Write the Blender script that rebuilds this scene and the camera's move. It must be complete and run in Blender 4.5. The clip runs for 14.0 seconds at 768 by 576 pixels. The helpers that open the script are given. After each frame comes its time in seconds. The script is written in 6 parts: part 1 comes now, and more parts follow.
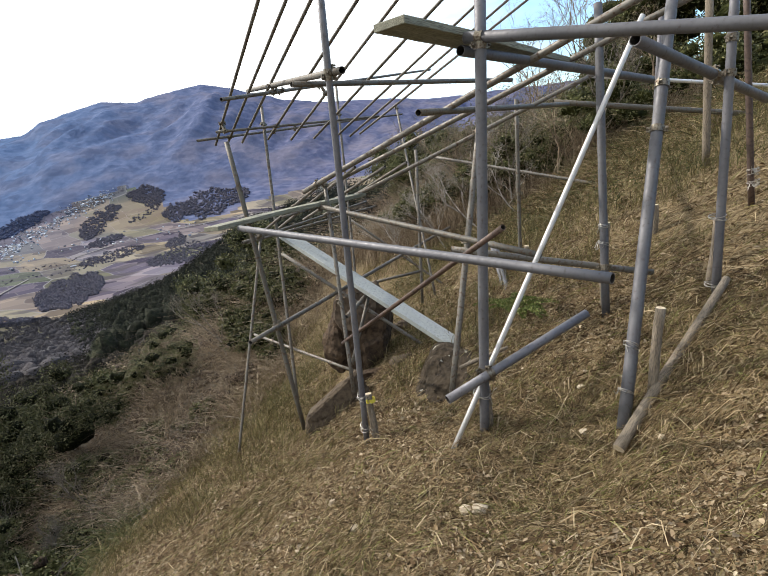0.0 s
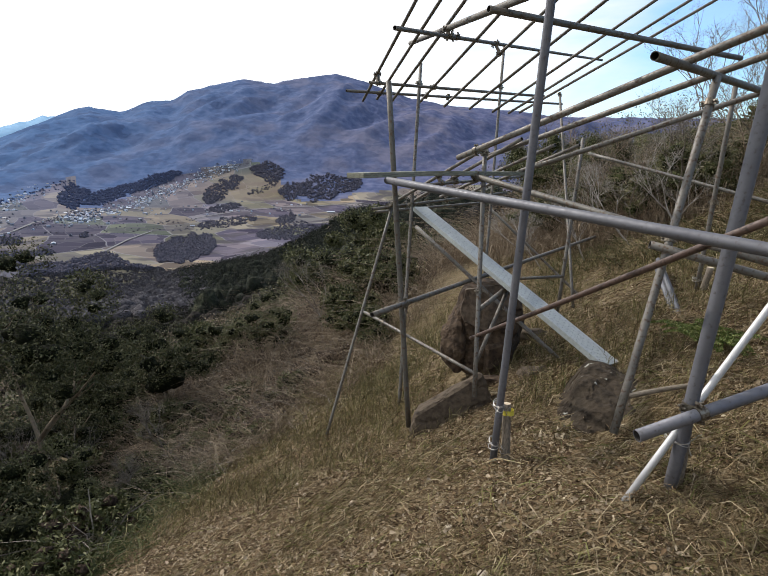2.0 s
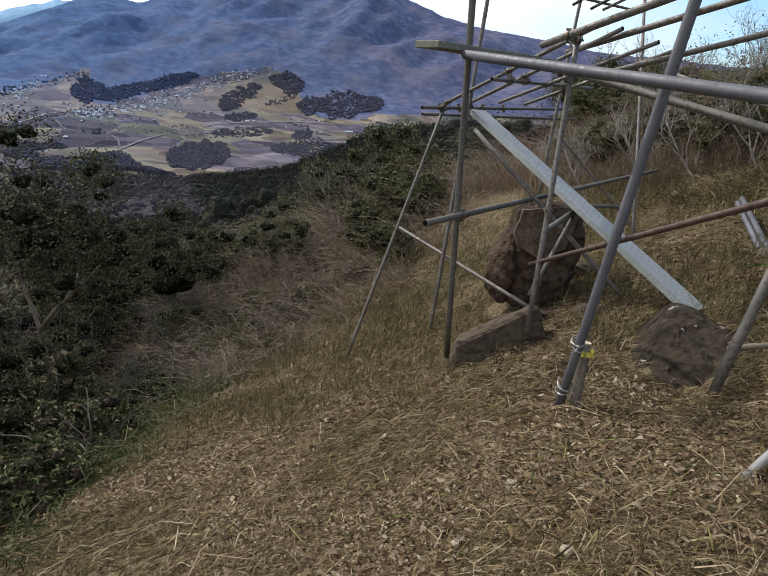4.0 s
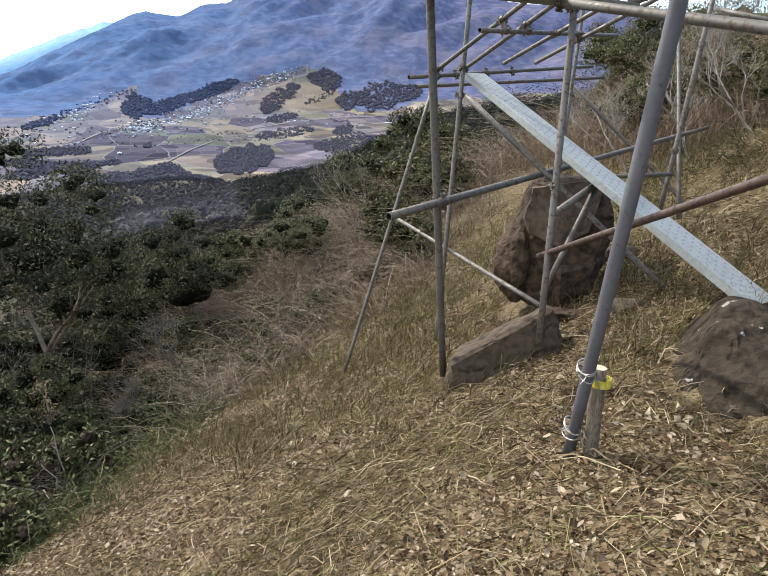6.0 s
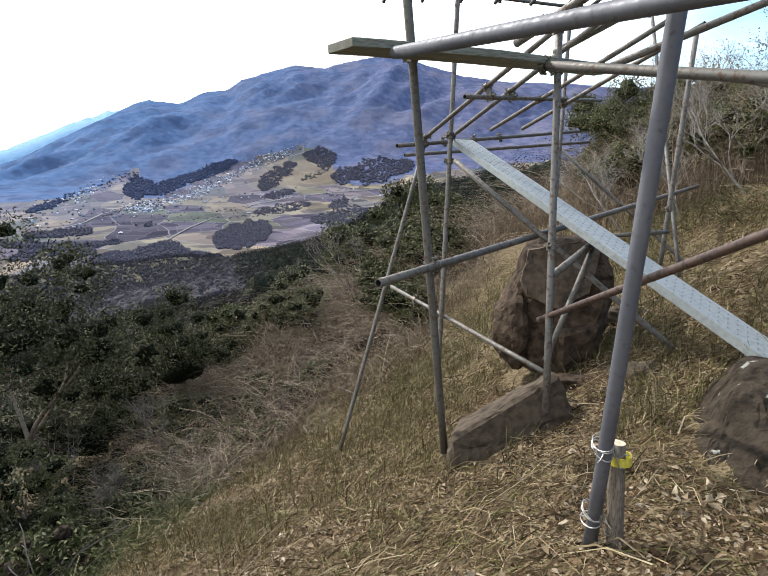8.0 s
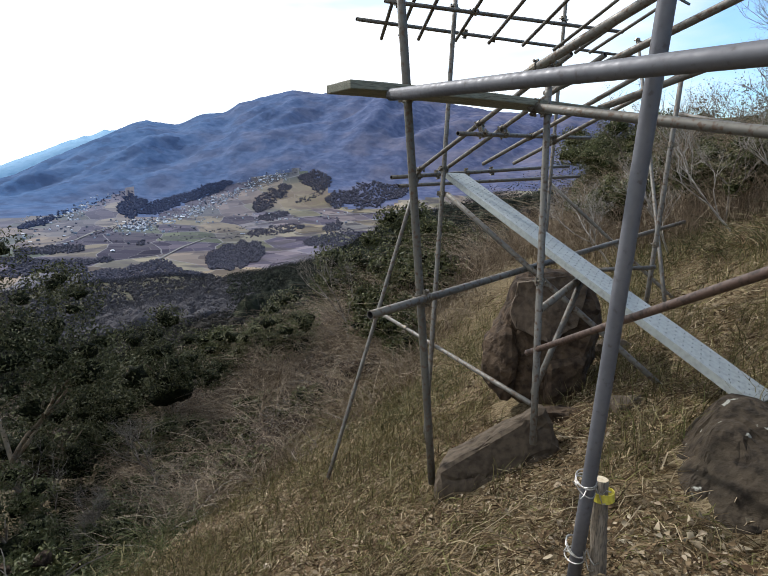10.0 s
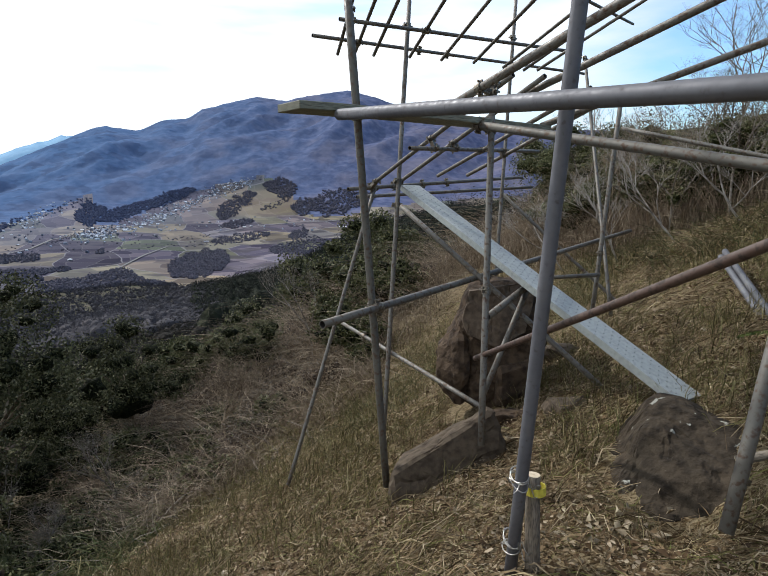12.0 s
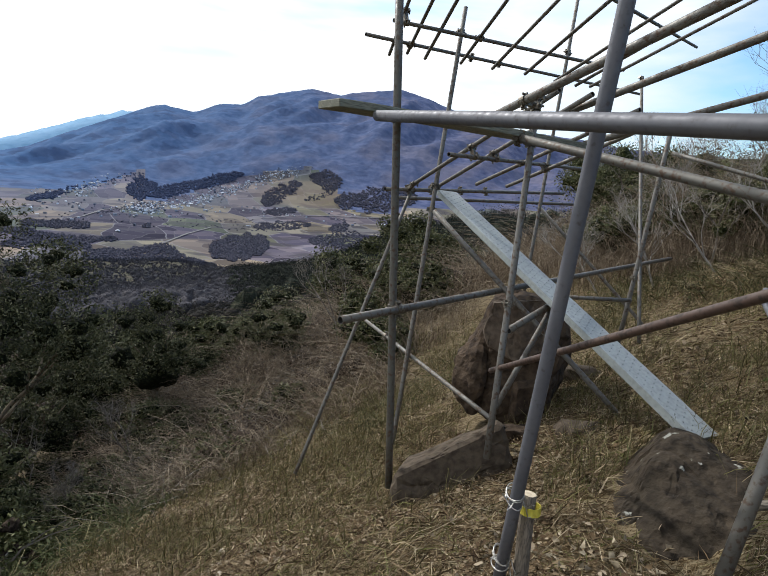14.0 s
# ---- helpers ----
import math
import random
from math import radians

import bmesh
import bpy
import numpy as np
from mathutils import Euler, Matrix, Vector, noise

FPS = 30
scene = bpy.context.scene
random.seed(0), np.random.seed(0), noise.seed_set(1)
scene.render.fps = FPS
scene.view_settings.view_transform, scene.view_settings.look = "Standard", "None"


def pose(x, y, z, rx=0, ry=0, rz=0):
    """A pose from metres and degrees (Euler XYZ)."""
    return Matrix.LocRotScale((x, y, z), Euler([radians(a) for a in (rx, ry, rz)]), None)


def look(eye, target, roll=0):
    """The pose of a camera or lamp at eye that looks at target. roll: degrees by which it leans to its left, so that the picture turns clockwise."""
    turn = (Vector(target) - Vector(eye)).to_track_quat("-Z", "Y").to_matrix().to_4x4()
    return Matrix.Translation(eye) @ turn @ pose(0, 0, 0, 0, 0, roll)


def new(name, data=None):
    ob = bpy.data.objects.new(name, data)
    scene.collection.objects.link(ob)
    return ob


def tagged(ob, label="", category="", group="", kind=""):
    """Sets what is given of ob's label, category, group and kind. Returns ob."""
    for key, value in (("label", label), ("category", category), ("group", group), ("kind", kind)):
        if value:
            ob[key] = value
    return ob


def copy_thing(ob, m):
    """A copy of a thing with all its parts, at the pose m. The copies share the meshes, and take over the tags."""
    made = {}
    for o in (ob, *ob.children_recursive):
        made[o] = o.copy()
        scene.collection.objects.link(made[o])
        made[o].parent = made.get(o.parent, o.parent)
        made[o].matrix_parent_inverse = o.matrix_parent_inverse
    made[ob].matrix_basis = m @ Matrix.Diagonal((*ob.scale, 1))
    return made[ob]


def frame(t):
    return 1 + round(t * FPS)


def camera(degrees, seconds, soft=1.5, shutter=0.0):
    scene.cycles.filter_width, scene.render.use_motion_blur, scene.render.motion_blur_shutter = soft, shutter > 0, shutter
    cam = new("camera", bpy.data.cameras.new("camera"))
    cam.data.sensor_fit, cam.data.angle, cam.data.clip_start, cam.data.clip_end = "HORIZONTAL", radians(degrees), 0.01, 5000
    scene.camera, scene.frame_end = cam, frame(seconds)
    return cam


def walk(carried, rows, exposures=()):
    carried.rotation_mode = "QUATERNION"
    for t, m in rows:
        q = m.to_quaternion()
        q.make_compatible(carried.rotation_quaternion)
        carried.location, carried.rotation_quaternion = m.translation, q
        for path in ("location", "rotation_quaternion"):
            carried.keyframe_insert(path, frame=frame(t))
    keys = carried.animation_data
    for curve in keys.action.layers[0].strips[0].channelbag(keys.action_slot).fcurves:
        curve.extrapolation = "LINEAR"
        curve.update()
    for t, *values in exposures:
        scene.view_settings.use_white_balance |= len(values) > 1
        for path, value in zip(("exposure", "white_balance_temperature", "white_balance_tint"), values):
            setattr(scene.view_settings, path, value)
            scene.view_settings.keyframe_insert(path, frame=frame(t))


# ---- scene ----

# ---------------------------------------------------------------- camera and walk
cam = camera(70.0, 14.0, soft=0.8)
walk(cam, [
    (0.0, pose(0.067, -2.095, 2.060, 77.42, 7.96, -10.86)),
    (0.5, pose(-0.028, -1.850, 1.977, 77.42, 4.68, -7.59)),
    (1.0, pose(-0.121, -1.569, 1.839, 77.58, 1.30, -7.09)),
    (1.5, pose(-0.205, -1.389, 1.782, 77.83, -0.95, -6.69)),
    (2.0, pose(-0.273, -1.364, 1.755, 78.51, -0.58, 0.72)),
    (2.5, pose(-0.387, -1.432, 1.745, 77.57, -1.13, 8.72)),
    (3.0, pose(-0.470, -1.207, 1.627, 76.39, -3.30, 6.26)),
    (3.5, pose(-0.518, -0.981, 1.555, 73.93, -4.14, 4.18)),
    (4.0, pose(-0.553, -0.789, 1.465, 70.80, -5.78, 2.97)),
    (6.5, pose(-0.074, 0.063, 1.318, 69.67, 1.10, 7.59)),
    (7.0, pose(-0.112, 0.117, 1.268, 74.91, 1.59, 7.73)),
    (7.5, pose(-0.107, 0.143, 1.293, 75.80, 1.72, 6.80)),
    (8.0, pose(-0.105, 0.123, 1.310, 76.77, 1.45, 6.01)),
    (10.5, pose(-0.094, 0.077, 1.364, 79.40, -0.01, 5.49)),
    (11.0, pose(-0.075, 0.086, 1.372, 79.53, 0.06, 5.62)),
    (11.5, pose(-0.037, 0.008, 1.402, 79.82, 0.36, 4.41)),
    (12.0, pose(-0.015, -0.024, 1.394, 79.98, 0.03, 1.94)),
    (12.5, pose(0.000, 0.000, 1.400, 79.99, -0.00, 0.01)),
    (13.0, pose(0.051, 0.031, 1.418, 79.85, 0.77, -1.67)),
    (13.5, pose(0.067, 0.025, 1.432, 79.40, 0.47, -1.61)),
    (14.0, pose(0.048, -0.037, 1.407, 79.80, -5.34, 6.48)),
], exposures=[(0.0, 0.14, 7000, 11), (1.0, -0.08, 6850, 11), (2.0, -0.25, 6650, 12), (4.2, -0.35, 6550, 12), (6.3, 0.46, 6550, 12), (8.2, 0.22, 6450, 11), (10.3, -0.24, 6380, 10), (14.0, -0.35, 6380, 10)])

# ---------------------------------------------------------------- light
world = bpy.data.worlds.new("sky")
scene.world = world
world.use_nodes = True
wn, wl = world.node_tree.nodes, world.node_tree.links
wn.clear()
SUN_EL, SUN_AZ = radians(41), radians(-52)      # azimuth from +y towards +x
sky = wn.new("ShaderNodeTexSky")
sky.sky_type = "NISHITA"
sky.sun_disc = False
sky.sun_elevation, sky.sun_rotation = SUN_EL, SUN_AZ
sky.air_density, sky.dust_density, sky.ozone_density = 1.2, 0.4, 2.0
tc = wn.new("ShaderNodeTexCoord")
mp = wn.new("ShaderNodeMapping")
mp.inputs["Scale"].default_value = (1.0, 1.0, 3.2)
cl = wn.new("ShaderNodeTexNoise")
cl.inputs["Scale"].default_value, cl.inputs["Detail"].default_value = 2.2, 6.0
rmp = wn.new("ShaderNodeValToRGB")
rmp.color_ramp.elements[0].position, rmp.color_ramp.elements[1].position = 0.24, 0.52
rmp.color_ramp.elements[0].color = (0.12, 0.12, 0.12, 1)
bgs, bgc, mix, wo = (wn.new(n) for n in ("ShaderNodeBackground", "ShaderNodeBackground", "ShaderNodeMixShader", "ShaderNodeOutputWorld"))
bgs.inputs["Strength"].default_value = 0.15
bgc.inputs["Color"].default_value = (0.95, 0.975, 1.0, 1)
toward = wn.new("ShaderNodeVectorMath")
toward.operation = "DOT_PRODUCT"
toward.inputs[1].default_value = (math.sin(SUN_AZ) * math.cos(SUN_EL), math.cos(SUN_AZ) * math.cos(SUN_EL), math.sin(SUN_EL))
glow = wn.new("ShaderNodeMapRange")
glow.inputs["From Min"].default_value, glow.inputs["From Max"].default_value = -0.5, 0.5
glow.inputs["To Min"].default_value, glow.inputs["To Max"].default_value = 0.45, 1.55
wl.new(tc.outputs["Generated"], toward.inputs[0])
wl.new(toward.outputs["Value"], glow.inputs["Value"])
wl.new(glow.outputs["Result"], bgc.inputs["Strength"])
wl.new(tc.outputs["Generated"], mp.inputs["Vector"])
wl.new(mp.outputs["Vector"], cl.inputs["Vector"])
sx = wn.new("ShaderNodeSeparateXYZ")
ma = wn.new("ShaderNodeMath")
ma.operation = "MULTIPLY_ADD"
ma.inputs[1].default_value = -0.46
wl.new(tc.outputs["Generated"], sx.inputs["Vector"])
wl.new(sx.outputs["X"], ma.inputs[0])
wl.new(cl.outputs["Fac"], ma.inputs[2])
wl.new(ma.outputs["Value"], rmp.inputs["Fac"])
tint = wn.new("ShaderNodeMix")
tint.data_type, tint.blend_type = "RGBA", "MULTIPLY"
tint.inputs["Factor"].default_value = 1.0
sock = [i for i in tint.inputs if i.type == "RGBA"]
sock[1].default_value = (1.1, 1.5, 1.75, 1)
wl.new(sky.outputs["Color"], sock[0])
wl.new([o for o in tint.outputs if o.type == "RGBA"][0], bgs.inputs["Color"])
mp2 = wn.new("ShaderNodeMapping")
mp2.inputs["Scale"].default_value = (1.0, 1.0, 6.0)
thin = wn.new("ShaderNodeTexNoise")
thin.inputs["Scale"].default_value, thin.inputs["Detail"].default_value = 3.4, 7.0
gap = wn.new("ShaderNodeMapRange")
gap.inputs["From Min"].default_value, gap.inputs["From Max"].default_value = 0.50, 0.72
gap.inputs["To Min"].default_value, gap.inputs["To Max"].default_value = 1.0, 0.48
cover = wn.new("ShaderNodeMath")
cover.operation = "MULTIPLY"
wl.new(tc.outputs["Generated"], mp2.inputs["Vector"])
wl.new(mp2.outputs["Vector"], thin.inputs["Vector"])
wl.new(thin.outputs["Fac"], gap.inputs["Value"])
wl.new(rmp.outputs["Color"], cover.inputs[0])
wl.new(gap.outputs["Result"], cover.inputs[1])
wl.new(cover.outputs["Value"], mix.inputs["Fac"])
wl.new(bgs.outputs["Background"], mix.inputs[1])
wl.new(bgc.outputs["Background"], mix.inputs[2])
wl.new(mix.outputs["Shader"], wo.inputs["Surface"])

sun = new("sun", bpy.data.lights.new("sun", "SUN"))
sun.data.energy, sun.data.angle, sun.data.color = 3.9, radians(1.5), (1.0, 0.965, 0.92)
sd = Vector((math.sin(SUN_AZ) * math.cos(SUN_EL), math.cos(SUN_AZ) * math.cos(SUN_EL), math.sin(SUN_EL)))
sun.matrix_world = look(sd * 50, (0, 0, 0))


# ---------------------------------------------------------------- materials
def material(name, build, rough=0.8, metal=0.0):
    m = bpy.data.materials.new(name)
    m.use_nodes = True
    n, l = m.node_tree.nodes, m.node_tree.links
    b = n["Principled BSDF"]
    b.inputs["Roughness"].default_value, b.inputs["Metallic"].default_value = rough, metal
    build(n, l, b)
    return m


def tex(n, l, kind, scale, coord="Object", detail=4.0, stretch=None):
    c = n.new("ShaderNodeTexCoord")
    t = n.new(kind)
    t.inputs["Scale"].default_value = scale
    if "Detail" in t.inputs:
        t.inputs["Detail"].default_value = detail
    if stretch:
        q = n.new("ShaderNodeMapping")
        q.inputs["Scale"].default_value = stretch
        l.new(c.outputs[coord], q.inputs["Vector"])
        l.new(q.outputs["Vector"], t.inputs["Vector"])
    else:
        l.new(c.outputs[coord], t.inputs["Vector"])
    return t


def ramp(n, l, source, stops):
    r = n.new("ShaderNodeValToRGB")
    e = r.color_ramp.elements
    while len(e) < len(stops):
        e.new(0.5)
    for k, (p, c) in zip(e, stops):
        k.position, k.color = p, (*c, 1)
    l.new(source, r.inputs["Fac"])
    return r.outputs["Color"]


def mixed(n, l, fac, a, b, mode="MIX"):
    x = n.new("ShaderNodeMix")
    x.data_type, x.blend_type = "RGBA", mode
    for sock, v in ((x.inputs["Factor"], fac), (x.inputs["A"], a), (x.inputs["B"], b)):
        if isinstance(v, (int, float)):
            sock.default_value = v
        elif isinstance(v, tuple):
            sock.default_value = (*v, 1)
        else:
            l.new(v, sock)
    return x.outputs["Result"]


def bump(n, l, b, source, strength=0.4, distance=0.01):
    k = n.new("ShaderNodeBump")
    k.inputs["Strength"].default_value, k.inputs["Distance"].default_value = strength, distance
    l.new(source, k.inputs["Height"])
    l.new(k.outputs["Normal"], b.inputs["Normal"])


def two_scale(c1, c2, c3, big=1.5, fine=14.0, relief=0.4, dist=0.01, coord="Object", stretch=None):
    def build(n, l, b):
        t1 = tex(n, l, "ShaderNodeTexNoise", big, coord, 5.0, stretch)
        t2 = tex(n, l, "ShaderNodeTexNoise", fine, coord, 8.0, stretch)
        col = ramp(n, l, t1.outputs["Fac"], [(0.3, c1), (0.7, c2)])
        fac = ramp(n, l, t2.outputs["Fac"], [(0.42, (0, 0, 0)), (0.66, (1, 1, 1))])
        l.new(mixed(n, l, fac, col, c3), b.inputs["Base Color"])
        bump(n, l, b, t2.outputs["Fac"], relief, dist)
    return build


def piped(c1, c2, rust, amount=0.62):
    """Tube metal: streaky zinc with dull spots and rust flecks."""
    def build(n, l, b):
        t1 = tex(n, l, "ShaderNodeTexNoise", 3.0, "Object", 5.0)
        t2 = tex(n, l, "ShaderNodeTexNoise", 45.0, "Object", 6.0)
        info = n.new("ShaderNodeObjectInfo")
        col = ramp(n, l, t1.outputs["Fac"], [(0.3, c1), (0.7, c2)])
        var = ramp(n, l, info.outputs["Random"], [(0.0, (0.72, 0.72, 0.70)), (1.0, (1.0, 1.0, 1.0))])
        col = mixed(n, l, 1.0, col, var, "MULTIPLY")
        spots = ramp(n, l, t2.outputs["Fac"], [(amount, (0, 0, 0)), (amount + 0.12, (1, 1, 1))])
        l.new(mixed(n, l, spots, col, rust), b.inputs["Base Color"])
        r = ramp(n, l, t2.outputs["Fac"], [(0.3, (0.45, 0.45, 0.45)), (0.75, (0.78, 0.78, 0.78))])
        l.new(r, b.inputs["Roughness"])
        bump(n, l, b, t2.outputs["Fac"], 0.12, 0.002)
    return build


def islands(stops, rough_bump=None, spread=0.0):
    """Colour by loose piece."""
    def build(n, l, b):
        g = n.new("ShaderNodeNewGeometry")
        col = ramp(n, l, g.outputs["Random Per Island"], stops)
        t = tex(n, l, "ShaderNodeTexNoise", 30.0, "Object", 3.0)
        shade = ramp(n, l, t.outputs["Fac"], [(0.3, (0.7, 0.7, 0.7)), (0.7, (1.1, 1.1, 1.1))])
        l.new(mixed(n, l, 1.0, col, shade, "MULTIPLY"), b.inputs["Base Color"])
        b.inputs["Specular IOR Level"].default_value = 0.2
    return build


def canopy(c1, c2, c3, big, fine, relief):
    """Foliage seen as a mass: tone by crown, broken up by leaf clumps."""
    def build(n, l, b):
        g = n.new("ShaderNodeNewGeometry")
        tone = ramp(n, l, g.outputs["Random Per Island"], [(0.0, (0.78, 0.78, 0.78)), (0.7, (1.0, 1.0, 1.0)), (1.0, (1.18, 1.14, 1.08))])
        t1 = tex(n, l, "ShaderNodeTexNoise", big, "Object", 4.0)
        t2 = tex(n, l, "ShaderNodeTexNoise", fine, "Object", 8.0)
        col = ramp(n, l, t2.outputs["Fac"], [(0.36, c1), (0.52, c2), (0.66, c3)])
        col = mixed(n, l, ramp(n, l, t1.outputs["Fac"], [(0.42, (0, 0, 0)), (0.62, (1, 1, 1))]), col, mixed(n, l, 0.5, col, c1))
        l.new(mixed(n, l, 1.0, col, tone, "MULTIPLY"), b.inputs["Base Color"])
        bump(n, l, b, t2.outputs["Fac"], 1.0, relief)
        b.inputs["Specular IOR Level"].default_value = 0.1
    return build


def each_one(stops):
    """A colour that changes from object to object, lightly weathered."""
    def build(n, l, b):
        info = n.new("ShaderNodeObjectInfo")
        col = ramp(n, l, info.outputs["Random"], stops)
        t = tex(n, l, "ShaderNodeTexNoise", 0.6, "Object", 5.0)
        dark = mixed(n, l, 0.4, col, (0.1, 0.1, 0.1))
        l.new(mixed(n, l, t.outputs["Fac"], col, dark), b.inputs["Base Color"])
    return build


ZINC = material("galvanised_tube", piped((0.128, 0.130, 0.148), (0.205, 0.208, 0.228), (0.112, 0.104, 0.106), 0.60), 0.5, 0.4)
ZINC_THIN = material("weathered_thin_tube", piped((0.125, 0.118, 0.105), (0.215, 0.205, 0.18), (0.11, 0.075, 0.052), 0.52), 0.55, 0.3)
BRIGHT = material("bright_tube", piped((0.66, 0.67, 0.68), (0.78, 0.79, 0.80), (0.40, 0.36, 0.30), 0.70), 0.35, 0.6)
RUSTY = material("rusty_tube", piped((0.070, 0.044, 0.034), (0.115, 0.074, 0.056), (0.048, 0.032, 0.026), 0.50), 0.8, 0.1)
CLAMP = material("zinc_clamp", two_scale((0.15, 0.135, 0.105), (0.27, 0.25, 0.20), (0.10, 0.07, 0.05), 20, 90, 0.2, 0.001), 0.45, 0.7)
WIRE = material("tie_wire", two_scale((0.42, 0.41, 0.38), (0.58, 0.57, 0.54), (0.26, 0.24, 0.21), 20, 90, 0.1, 0.001), 0.35, 0.8)
# Near-black inner walls and plugs: shade inside open ends put into the colour.
HOLLOW = material("shaded_tube_inside", two_scale((0.03, 0.028, 0.026), (0.05, 0.045, 0.04), (0.02, 0.018, 0.016), 20, 90, 0.1, 0.001), 0.9, 0.0)
STEEL_DECK = material("deck_steel", two_scale((0.315, 0.345, 0.34), (0.385, 0.415, 0.40), (0.28, 0.30, 0.295), 2.2, 40, 0.12, 0.002), 0.5, 0.25)
DECK_MARK = material("deck_perforation", two_scale((0.22, 0.245, 0.245), (0.28, 0.30, 0.30), (0.18, 0.20, 0.20), 8, 60), 0.7)
BOARD = material("weathered_board", two_scale((0.20, 0.205, 0.155), (0.31, 0.31, 0.245), (0.115, 0.115, 0.085), 2.0, 18, 0.5, 0.004, "Object", (1, 12, 12)), 0.85)
STAKE_WOOD = material("stake_wood", two_scale((0.17, 0.14, 0.10), (0.26, 0.22, 0.17), (0.09, 0.075, 0.06), 6, 40, 0.6, 0.004, "Object", (6, 6, 1)), 0.9)
CUT_WOOD = material("cut_wood", two_scale((0.62, 0.52, 0.36), (0.72, 0.62, 0.46), (0.45, 0.36, 0.24), 20, 80, 0.2, 0.002), 0.85)
ROCK = material("brown_rock", two_scale((0.064, 0.044, 0.029), (0.118, 0.083, 0.055), (0.033, 0.023, 0.016), 2.6, 17, 0.9, 0.03), 0.92)
# Tan stone; sun on the boulder's upper face is put into this lighter colour.
ROCK_TAN = material("tan_rock_face", two_scale((0.110, 0.080, 0.054), (0.155, 0.117, 0.082), (0.070, 0.050, 0.035), 4.0, 24, 0.7, 0.015), 0.92)
ROCK_GREY = material("grey_slab_rock", two_scale((0.078, 0.060, 0.042), (0.120, 0.094, 0.067), (0.048, 0.036, 0.025), 3.0, 22, 0.7, 0.015), 0.92)


def lichen_rock(n, l, b):
    two_scale((0.034, 0.027, 0.018), (0.068, 0.051, 0.034), (0.020, 0.015, 0.010), 4.0, 20, 0.9, 0.03)(n, l, b)
    base = b.inputs["Base Color"].links[0].from_socket
    t = tex(n, l, "ShaderNodeTexNoise", 17.0, "Object", 3.0)
    f = ramp(n, l, t.outputs["Fac"], [(0.672, (0, 0, 0)), (0.71, (1, 1, 1))])
    l.new(mixed(n, l, f, base, (0.30, 0.30, 0.26)), b.inputs["Base Color"])


ROCK_LICHEN = material("lichen_rock", lichen_rock, 0.92)
for stone in (ROCK, ROCK_GREY, ROCK_LICHEN):
    stone.node_tree.nodes["Principled BSDF"].inputs["Specular IOR Level"].default_value = 0.22
CHIP = material("pale_stone", two_scale((0.44, 0.38, 0.28), (0.54, 0.47, 0.36), (0.34, 0.28, 0.20), 10, 50, 0.4, 0.004), 0.85)
STRAW = material("dry_straw", islands([(0.0, (0.045, 0.029, 0.015)), (0.34, (0.146, 0.100, 0.050)), (0.62, (0.282, 0.206, 0.112)), (0.84, (0.505, 0.414, 0.273)), (0.90, (0.204, 0.190, 0.065)), (1.0, (0.119, 0.130, 0.036))]), 0.75)
OLIVE_STRAW = material("olive_grass", islands([(0.0, (0.050, 0.045, 0.016)), (0.4, (0.120, 0.108, 0.040)), (0.75, (0.220, 0.185, 0.082)), (0.92, (0.40, 0.34, 0.19)), (1.0, (0.10, 0.12, 0.035))]), 0.75)
DEAD_LEAF = material("dead_leaves", islands([(0.0, (0.059, 0.034, 0.016)), (0.4, (0.132, 0.085, 0.043)), (0.75, (0.211, 0.149, 0.082)), (1.0, (0.392, 0.318, 0.222))]), 0.8)
PALE_LEAF = material("pale_dry_leaves", islands([(0.0, (0.24, 0.185, 0.115)), (1.0, (0.48, 0.41, 0.29))]), 0.8)
OLIVE = material("olive_leaves", islands([(0.0, (0.046, 0.052, 0.019)), (0.5, (0.108, 0.114, 0.044)), (0.85, (0.182, 0.179, 0.082)), (1.0, (0.275, 0.246, 0.156))]), 0.5)
# The palest tone stands for sky gloss on leaves, put into the colour.
EVERGREEN = material("evergreen_leaves", islands([(0.0, (0.024, 0.027, 0.011)), (0.5, (0.062, 0.067, 0.026)), (0.85, (0.122, 0.124, 0.054)), (1.0, (0.175, 0.165, 0.095))]), 0.72)
LIGHT_GREEN = material("yellow_green_leaves", islands([(0.0, (0.035, 0.042, 0.014)), (0.5, (0.080, 0.088, 0.030)), (1.0, (0.17, 0.165, 0.07))]), 0.55)
TWIG = material("brown_twigs", islands([(0.0, (0.114, 0.082, 0.055)), (0.5, (0.228, 0.172, 0.118)), (1.0, (0.408, 0.336, 0.240))]), 0.85)
PALE_TWIG = material("pale_bare_twigs", islands([(0.0, (0.11, 0.090, 0.072)), (0.6, (0.20, 0.172, 0.142)), (1.0, (0.34, 0.31, 0.27))]), 0.85)
FERN = material("fern_leaves", islands([(0.0, (0.06, 0.09, 0.02)), (0.6, (0.13, 0.17, 0.04)), (1.0, (0.24, 0.25, 0.09))]), 0.6)
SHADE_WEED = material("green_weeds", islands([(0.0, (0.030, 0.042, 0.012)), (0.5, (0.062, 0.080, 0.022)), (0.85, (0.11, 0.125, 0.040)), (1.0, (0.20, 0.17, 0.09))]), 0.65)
WEED = material("rank_weeds", islands([(0.0, (0.035, 0.045, 0.015)), (0.4, (0.07, 0.085, 0.026)), (0.7, (0.13, 0.105, 0.05)), (1.0, (0.20, 0.17, 0.09))]), 0.7)
